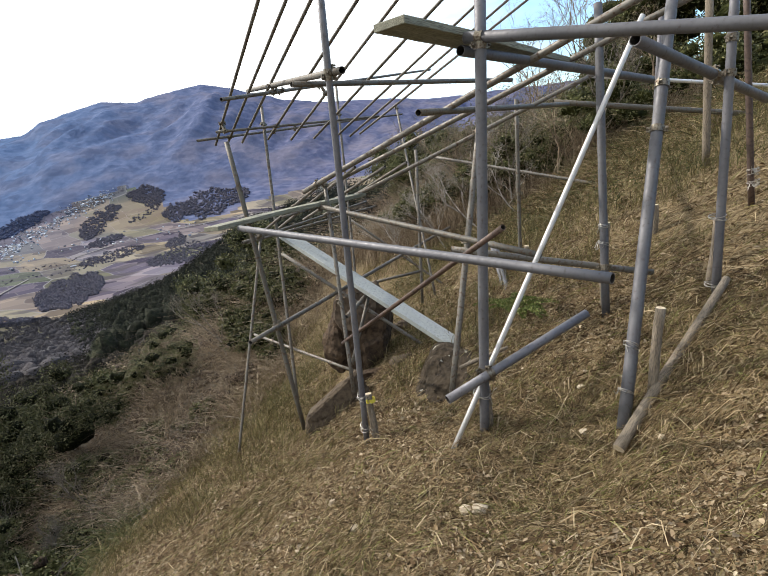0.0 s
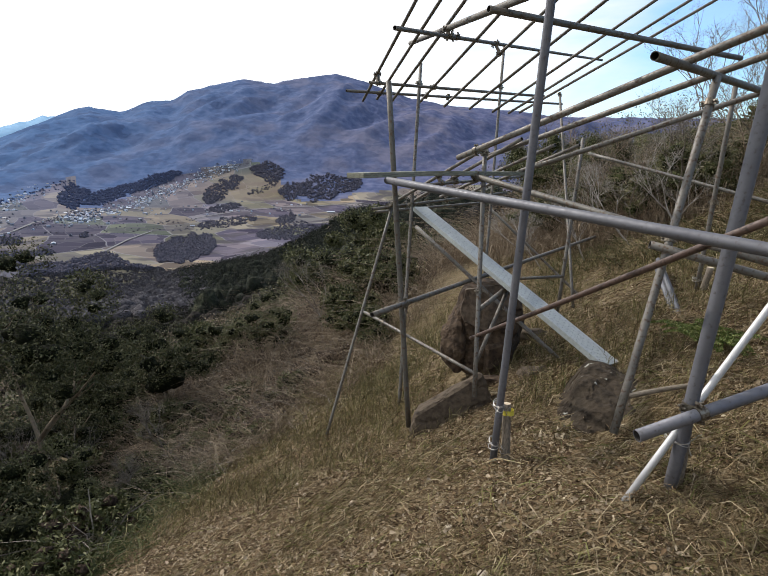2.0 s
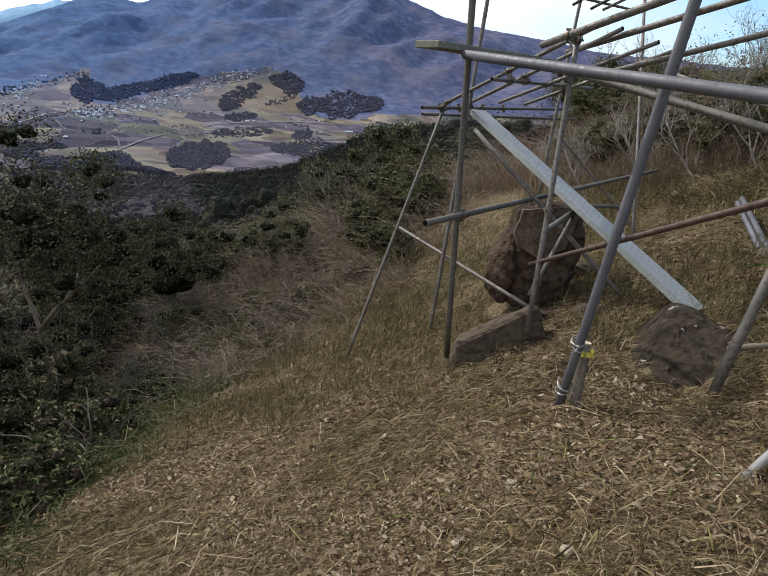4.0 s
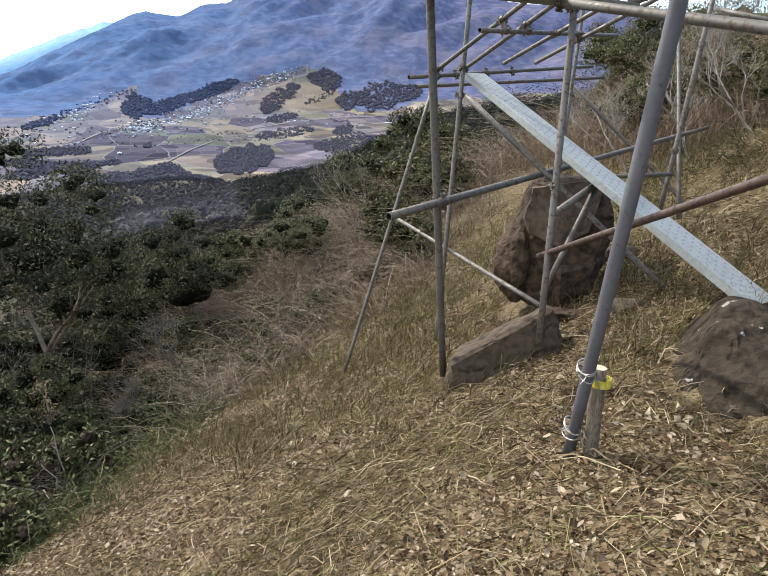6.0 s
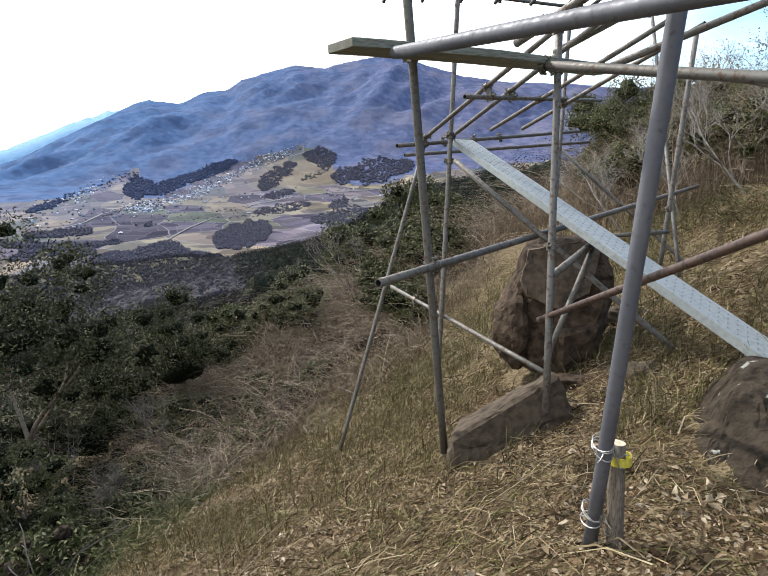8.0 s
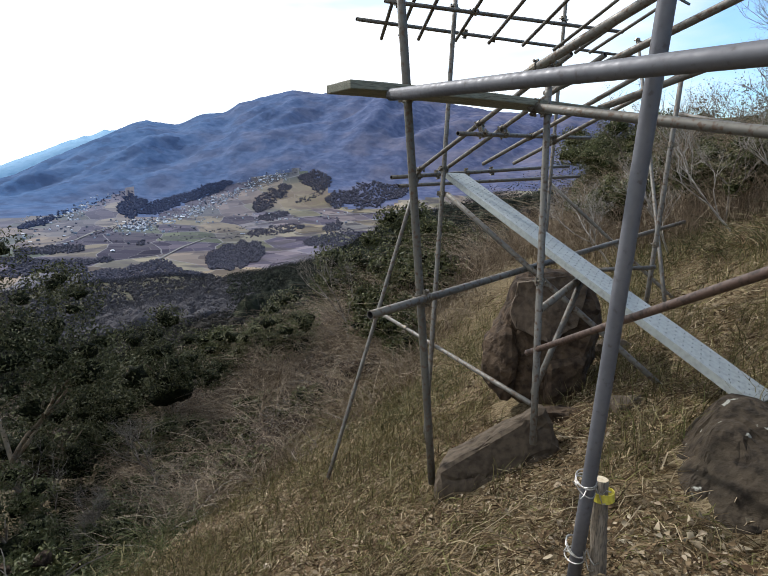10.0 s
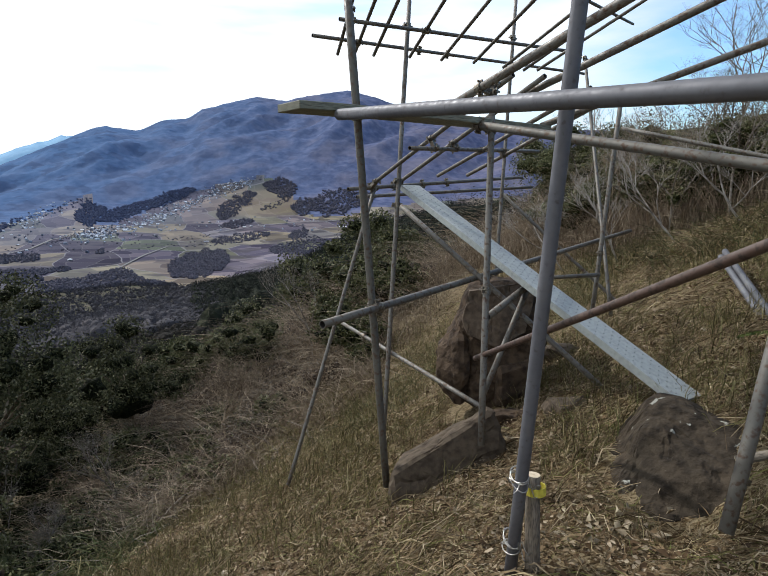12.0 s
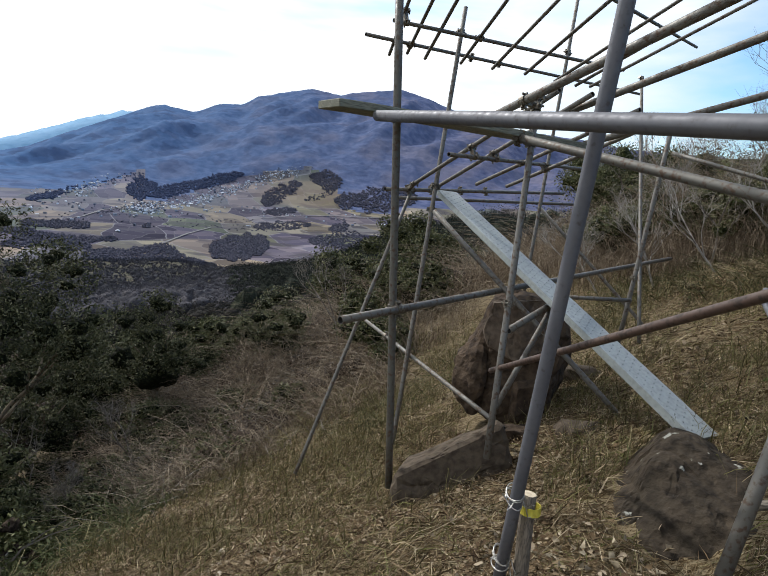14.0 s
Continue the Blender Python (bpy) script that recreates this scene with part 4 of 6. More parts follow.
# ---------------------------------------------------------------- rocks
def rock(name, at, size, turn, seed, mat, label, rough=0.35, flat=0.0, cuts=3, top=None, tilt=(0, 0)):
    rnd = random.Random(seed)
    bm = bmesh.new()
    bmesh.ops.create_cube(bm, size=1.0)
    bmesh.ops.subdivide_edges(bm, edges=bm.edges[:], cuts=7, use_grid_fill=True)
    planes = []
    for k in range(cuts * 3):
        d = Vector((rnd.uniform(-1, 1), rnd.uniform(-1, 1), rnd.uniform(-0.5, 1))).normalized()
        planes.append((d, rnd.uniform(0.40, 0.56)))
    off = Vector((seed * 3.1, seed * 1.7, 0))
    for v in bm.verts:
        c = v.co.copy()
        s = c.normalized() * 0.62
        c = c.lerp(s, rough)
        for d, h in planes:
            ex = c.dot(d) - h
            if ex > 0:
                c -= d * ex * 0.9
        nrm = c.normalized()
        c += nrm * (0.10 * noise.fractal(c * 2.2 + off, 1.0, 2.0, 3) + 0.035 * noise.fractal(c * 8 + off, 1.0, 2.0, 3)) * (1 - flat)
        v.co = Vector((c.x * size[0], c.y * size[1], c.z * size[2]))
        if top and v.co.z > 0:
            v.co.x += v.co.z * top[0]
            v.co.y += v.co.z * top[1]
    bmesh.ops.recalc_face_normals(bm, faces=bm.faces)
    me = to_mesh(name, bm, mat)
    e = thing(name, label, "rock")
    e.matrix_world = pose(*at, tilt[0], tilt[1], turn)
    part("stone", me, e)
    return e


def block(name, points, cuts, amp, seed, mat):
    """A broken stone: the hull of its corners, edges worn, faces fractured."""
    bm = bmesh.new()
    for p in points:
        bm.verts.new(p)
    bmesh.ops.convex_hull(bm, input=bm.verts[:])
    for v in [v for v in bm.verts if not v.link_faces]:
        bm.verts.remove(v)
    bmesh.ops.bevel(bm, geom=bm.edges[:], offset=0.022, segments=1, affect="EDGES", clamp_overlap=True)
    for _ in range(cuts):
        bmesh.ops.triangulate(bm, faces=bm.faces[:])
        long = [e for e in bm.edges if e.calc_length() > 0.06]
        bmesh.ops.subdivide_edges(bm, edges=long, cuts=1)
    bmesh.ops.triangulate(bm, faces=bm.faces[:])
    bm.normal_update()
    off = Vector((seed * 2.3, seed * 1.1, seed))
    for v in bm.verts:
        c = v.co
        crack = abs(noise.noise(Vector((c.x * 3, c.y * 3, c.z * 7)) + off))
        v.co = c + v.normal * (amp * noise.fractal(c * 5 + off, 1.0, 2.0, 4) - (0.010 if crack < 0.05 else 0.0))
    bmesh.ops.recalc_face_normals(bm, faces=bm.faces)
    return to_mesh(name, bm, mat)


boulder = thing("boulder", "large angular brown boulder split into blocks among the posts", "rock")
part("main_block", block("main_block", [(-0.20, 0.0, 0.30), (0.27, 0.05, 0.42), (0.34, 0.0, 0.26), (0.27, -0.05, -0.10), (-0.05, -0.10, -0.45), (0.22, -0.02, -0.45), (-0.22, -0.06, -0.40),
     (-0.30, 0.02, 0.05), (-0.20, 0.45, 0.42), (0.30, 0.50, 0.46), (0.42, 0.45, 0.0), (0.30, 0.5, -0.45), (-0.35, 0.5, -0.45), (-0.38, 0.4, 0.0)], 4, 0.035, 4, ROCK), boulder)
part("broken_side", block("broken_side", [(-0.43, -0.02, -0.05), (-0.30, -0.10, 0.08), (-0.22, -0.08, 0.06), (-0.20, -0.14, -0.20), (-0.26, -0.12, -0.42), (-0.40, -0.05, -0.30), (-0.42, 0.25, -0.05),
     (-0.25, 0.25, 0.12), (-0.38, 0.25, -0.45), (-0.2, 0.25, -0.45)], 4, 0.05, 9, ROCK), boulder, "jagged darker broken side")
part("flake", block("flake", [(-0.24, -0.07, 0.20), (-0.20, -0.02, 0.40), (0.02, 0.0, 0.43), (0.26, 0.03, 0.47), (0.20, -0.06, 0.12), (0.02, -0.12, 0.02), (-0.20, -0.10, 0.10),
     (-0.2, 0.10, 0.38), (0.24, 0.14, 0.45), (0.16, 0.06, 0.10), (-0.2, 0.04, 0.14)], 4, 0.022, 15, ROCK_TAN), boulder, "tan flat flake on the front")
part("foot_block", block("foot_block", [(0.02, -0.16, -0.14), (0.25, -0.06, -0.08), (0.27, -0.06, -0.40), (0.02, -0.18, -0.40), (0.0, 0.1, -0.1), (0.28, 0.1, -0.08), (0.28, 0.1, -0.42), (0.0, 0.1, -0.42)], 3, 0.03, 19, ROCK), boulder)
boulder.matrix_world = pose(0.66, 3.80, 0.30, 0, 0, -8)
slab = thing("stone_slab", "flat-topped grey wedge of stone lying in the litter", "rock")
part("stone", block("stone", [(-0.38, -0.05, 0.045), (0.19, 0.08, 0.375), (0.21, 0.27, 0.34), (-0.32, 0.25, 0.02), (-0.34, -0.12, -0.20), (0.19, -0.03, -0.05), (0.32, 0.06, -0.05), (0.30, 0.25, 0.0),
     (0.27, 0.05, 0.25), (-0.40, 0.25, -0.30), (-0.40, 0.05, -0.30)], 4, 0.010, 12, ROCK_GREY), slab)
slab.matrix_world = pose(0.30, 2.85, -0.20)
lichen = thing("lichen_rock", "large dark wedge-shaped rock with white lichen spots under the plank", "rock")
part("stone", block("stone", [(-0.38, -0.12, -0.20), (-0.36, -0.16, -0.04), (-0.19, 0.06, 0.11), (-0.06, 0.26, 0.27), (0.02, 0.30, 0.29), (0.13, 0.28, 0.26), (0.22, 0.05, 0.19), (0.30, -0.08, 0.16), (0.42, -0.20, 0.21),
     (0.24, -0.48, 0.08), (0.22, -0.50, -0.15), (-0.07, -0.36, 0.0), (-0.08, -0.38, -0.2), (0.55, 0.05, 0.12), (0.45, 0.50, 0.05), (0.0, 0.68, -0.1), (-0.30, 0.30, -0.15)], 5, 0.030, 7, ROCK_LICHEN), lichen)
lichen.matrix_world = pose(1.20, 2.22, 0.15)
rock("flat_stone", (1.15, 3.22, 0.02), (0.50, 0.34, 0.20), 10, 15, ROCK_GREY, "flat brown stone half buried in dry grass", 0.2, 0.3)
rock("flat_stone", (1.78, 2.72, 0.42), (0.30, 0.22, 0.08), -20, 18, ROCK_LICHEN, "dark flat stone on the grass slope", 0.3, 0.3)
rock("small_stone", (1.30, 4.4, 0.05), (0.32, 0.28, 0.22), 15, 25, ROCK_GREY, "small grey stone in the grass", 0.4)
rock("small_stone", (0.72, 3.42, -0.10), (0.34, 0.18, 0.16), 5, 27, ROCK, "brown stone below the boulder", 0.4)
rnd = random.Random(5)
for i, (cx, cy) in enumerate([(0.74, 0.44), (0.81, 0.40), (1.72, 0.92), (1.80, 1.0), (2.1, 0.9), (1.55, 0.62), (1.9, 0.75), (0.05, 1.2), (-0.35, 1.35), (-0.2, 0.9), (-0.5, 1.9), (0.15, 0.75), (2.0, 3.6), (1.9, 3.9), (-0.9, 2.4), (-1.0, 2.7), (1.75, 0.2), (2.2, 1.05)]):
    s = 0.05 if i < 2 else 0.032
    s *= rnd.uniform(0.75, 1.3)
    rock("stone_chip", (cx, cy, height(cx, cy) + s * 0.25), (s * 1.3, s, s * 0.7), rnd.uniform(0, 360), 40 + i, CHIP, "pale broken stone chip lying on the litter", 0.45, 0.2)["group"] = "stone chips"


# ---------------------------------------------------------------- plants
def cards(name, centres, lengths, widths, mat, seed, upright=0.0, bend=0.25):
    """Many small folded leaves in one mesh, two faces each."""
    rng = np.random.default_rng(seed)
    n = len(centres)
    c = np.asarray(centres, float)
    d = rng.normal(size=(n, 3))
    d[:, 2] = d[:, 2] * (1 - upright) + upright
    d /= np.linalg.norm(d, axis=1)[:, None]
    s = np.cross(d, rng.normal(size=(n, 3)))
    s /= np.linalg.norm(s, axis=1)[:, None]
    up = np.cross(s, d)
    ln, wd = np.asarray(lengths)[:, None], np.asarray(widths)[:, None]
    v = np.stack([c - d * ln / 2, c + s * wd / 2 + up * wd * bend, c + d * ln / 2, c - s * wd / 2 + up * wd * bend], 1).reshape(-1, 3)
    i = np.arange(n) * 4
    f = np.stack([np.stack([i, i + 1, i + 2], 1), np.stack([i, i + 2, i + 3], 1)], 1).reshape(-1, 3)
    me = bpy.data.meshes.new(name)
    me.vertices.add(len(v))
    me.vertices.foreach_set("co", v.ravel())
    me.loops.add(len(f) * 3)
    me.loops.foreach_set("vertex_index", f.ravel())
    me.polygons.add(len(f))
    me.polygons.foreach_set("loop_start", np.arange(len(f)) * 3)
    me.update(calc_edges=True)
    me.materials.append(mat)
    return me


def strips(name, paths, widths, mat, seed):
    """Flat tapering blades along paths of equal point count, shape (n, k, 3)."""
    rng = np.random.default_rng(seed)
    p = np.asarray(paths, float)
    n, k, _ = p.shape
    d = p[:, -1] - p[:, 0]
    s = np.cross(d, rng.normal(size=(n, 3)))
    s /= np.linalg.norm(s, axis=1)[:, None] + 1e-9
    w = np.asarray(widths)[:, None, None] * np.linspace(1.0, 0.35, k)[None, :, None] / 2
    v = np.stack([p + s[:, None] * w, p - s[:, None] * w], 2).reshape(-1, 3)
    base = (np.arange(n) * k * 2)[:, None]
    f = []
    for j in range(k - 1):
        a = base + 2 * j
        f.append(np.concatenate([a, a + 1, a + 3, a + 2], 1))
    f = np.stack(f, 1).reshape(-1, 4)
    me = bpy.data.meshes.new(name)
    me.vertices.add(len(v))
    me.vertices.foreach_set("co", v.ravel())
    me.loops.add(len(f) * 4)
    me.loops.foreach_set("vertex_index", f.ravel())
    me.polygons.add(len(f))
    me.polygons.foreach_set("loop_start", np.arange(len(f)) * 4)
    me.update(calc_edges=True)
    me.materials.append(mat)
    return me


def branch_mesh(name, segments, mat, sides=5):
    """Tapered limbs: segments of (p, q, r0, r1)."""
    verts, faces = [], []
    for p, q, r0, r1 in segments:
        m, length = frame_of(p, q)
        b = len(verts)
        for z, r in ((0, r0), (length, r1)):
            for i in range(sides):
                a = 2 * math.pi * i / sides
                verts.append(m @ Vector((r * math.cos(a), r * math.sin(a), z)))
        for i in range(sides):
            j = (i + 1) % sides
            faces.append((b + i, b + j, b + sides + j, b + sides + i))
    return mesh(name, verts, faces, mat, True)


def limbs(base, height_m, spread, depth, seed, r0, lean=(0, 0, 1)):
    """Forking limbs from a base; returns segments and tips."""
    rnd = random.Random(seed)
    segs, tips = [], []

    def grow(p, d, length, r, level):
        steps = 3
        for k in range(steps):
            d2 = (d + Vector((rnd.uniform(-1, 1), rnd.uniform(-1, 1), rnd.uniform(-0.5, 0.9))) * 0.17).normalized()
            q = p + d2 * length / steps
            rr = r * (1 - 0.22 * (k + 1) / steps)
            segs.append((p, q, r * (1 - 0.22 * k / steps), rr))
            p, d = q, d2
            if level < depth and k > 0 and rnd.random() < 0.55:
                grow(p, (d + Vector((rnd.uniform(-1, 1), rnd.uniform(-1, 1), rnd.uniform(-0.2, 0.6))) * spread).normalized(), length * rnd.uniform(0.45, 0.7), r * 0.5, level + 1)
        if level < depth:
            for _ in range(rnd.choice((2, 2, 3))):
                grow(p, (d + Vector((rnd.uniform(-1, 1), rnd.uniform(-1, 1), rnd.uniform(-0.2, 0.6))) * spread).normalized(), length * rnd.uniform(0.55, 0.8), r * 0.6, level + 1)
        else:
            tips.append(p)
    grow(Vector(base), Vector(lean).normalized(), height_m * 0.42, r0, 0)
    return segs, tips


def ico(sub):
    bm = bmesh.new()
    bmesh.ops.create_icosphere(bm, subdivisions=sub, radius=1.0)
    v = np.array([p.co[:] for p in bm.verts])
    f = np.array([[q.index for q in k.verts] for k in bm.faces])
    bm.free()
    return v, f


ICO = {1: ico(1), 2: ico(2), 3: ico(3)}


def lumps(name, centres, radii, mat, seed, squash=0.9, sub=2, rough=0.22):
    """Dark inner masses that fill a crown behind its leaves, painted for the shade inside."""
    rng = np.random.default_rng(seed + 5)
    v, f = ICO[sub]
    c, r = np.asarray(centres, float), np.asarray(radii, float)
    k = len(c)
    a = rng.uniform(0, 2 * np.pi, k)
    ca, sa = np.cos(a)[:, None], np.sin(a)[:, None]
    vx, vy, vz = v[:, 0][None], v[:, 1][None], v[:, 2][None]
    p = np.stack([vx * ca - vy * sa, vx * sa + vy * ca, np.broadcast_to(vz, (k, len(v)))], 2)
    p = p * (1 + rough * rng.normal(size=(k, len(v), 1))) * r[:, None, None]
    p[:, :, 2] *= squash
    p = (p + c[:, None, :]).reshape(-1, 3)
    faces = (f[None] + (np.arange(k) * len(v))[:, None, None]).reshape(-1, 3)
    return mesh(name, p.tolist(), faces.tolist(), mat, True)


def joined(name, first, second):
    """One mesh out of two, each with its own material."""
    bm = bmesh.new()
    bm.from_mesh(first)
    k = len(bm.faces)
    bm.from_mesh(second)
    bm.faces.ensure_lookup_table()
    for f in bm.faces[k:]:
        f.material_index = 1
    me = bpy.data.meshes.new(name)
    bm.to_mesh(me)
    bm.free()
    me.materials.append(first.materials[0])
    me.materials.append(second.materials[0])
    bpy.data.meshes.remove(first)
    bpy.data.meshes.remove(second)
    return me


def bush(at, radius, tall, leaves, leaf, mat, seed, label, category="bush", name="evergreen_bush", group="bushes", clumps=26, droop=0.75, low=-0.35):
    """A shrub: forked stems and a crown of leaves gathered in uneven clumps."""
    rng = np.random.default_rng(seed)
    x, y, z = at
    e = thing(name, label, category, group)
    segs, tips = limbs((0, 0, -0.1), tall * 0.85, 0.75, 2, seed, 0.035 * max(0.6, radius))
    part("stem", branch_mesh("stem", segs, TWIG), e)
    th, ph = rng.uniform(0, 2 * np.pi, clumps), np.arccos(rng.uniform(low, 1, clumps))
    rr = rng.uniform(0.45, 1.0, clumps)
    cc = np.stack([radius * rr * np.sin(ph) * np.cos(th), radius * rr * np.sin(ph) * np.sin(th), tall * 0.48 + tall * 0.5 * rr * np.cos(ph)], 1)
    which = rng.integers(0, clumps, leaves)
    spread = radius * rng.uniform(0.16, 0.32, clumps)
    way = rng.normal(size=(leaves, 3))
    way /= np.linalg.norm(way, axis=1)[:, None]
    pts = cc[which] + way * (rng.uniform(0.72, 1.25, leaves) * spread[which])[:, None] * np.array([1, 1, droop])
    # The masses block the sun, and their dark colour adds shade between leaves.
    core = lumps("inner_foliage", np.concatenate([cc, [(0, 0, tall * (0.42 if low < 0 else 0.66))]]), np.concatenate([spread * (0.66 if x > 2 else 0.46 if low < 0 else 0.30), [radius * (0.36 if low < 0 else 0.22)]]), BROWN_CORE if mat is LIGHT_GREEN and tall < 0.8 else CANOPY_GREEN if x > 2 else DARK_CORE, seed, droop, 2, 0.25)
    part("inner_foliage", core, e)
    pts[:, 2] = np.maximum(pts[:, 2], 0.02)
    ln = leaf * rng.uniform(0.7, 1.4, leaves)
    part("crown", cards("crown", pts, ln, ln * rng.uniform(0.32, 0.5, leaves), mat, seed), e)
    e.matrix_world = Matrix.Translation((x, y, z))
    return e


def bare_tree(at, tall, seed, label, depth=4, spread=0.6, r0=0.06, mat=None, lean=(0, 0, 1), name="bare_tree", group="bare trees"):
    e = thing(name, label, "tree", group)
    segs, tips = limbs((0, 0, -0.15), tall, spread, depth, seed, r0, lean)
    rnd = random.Random(seed)
    thick = [s for s in segs if s[2] > r0 * 0.4]
    fine = [s for s in segs if s[2] <= r0 * 0.4]
    for p in tips:
        for _ in range(4):
            d = Vector((rnd.uniform(-1, 1), rnd.uniform(-1, 1), rnd.uniform(-0.1, 1))).normalized()
            fine.append((p, p + d * tall * rnd.uniform(0.04, 0.1), r0 * 0.06, r0 * 0.03))
    part("trunk", branch_mesh("trunk", thick, mat or PALE_TWIG, 7), e)
    part("crown", branch_mesh("crown", fine, mat or PALE_TWIG, 4), e)
    e.matrix_world = Matrix.Translation(at)
    return e


def ground_at(x, y, dz=0.0):
    return (x, y, height(x, y) + dz)


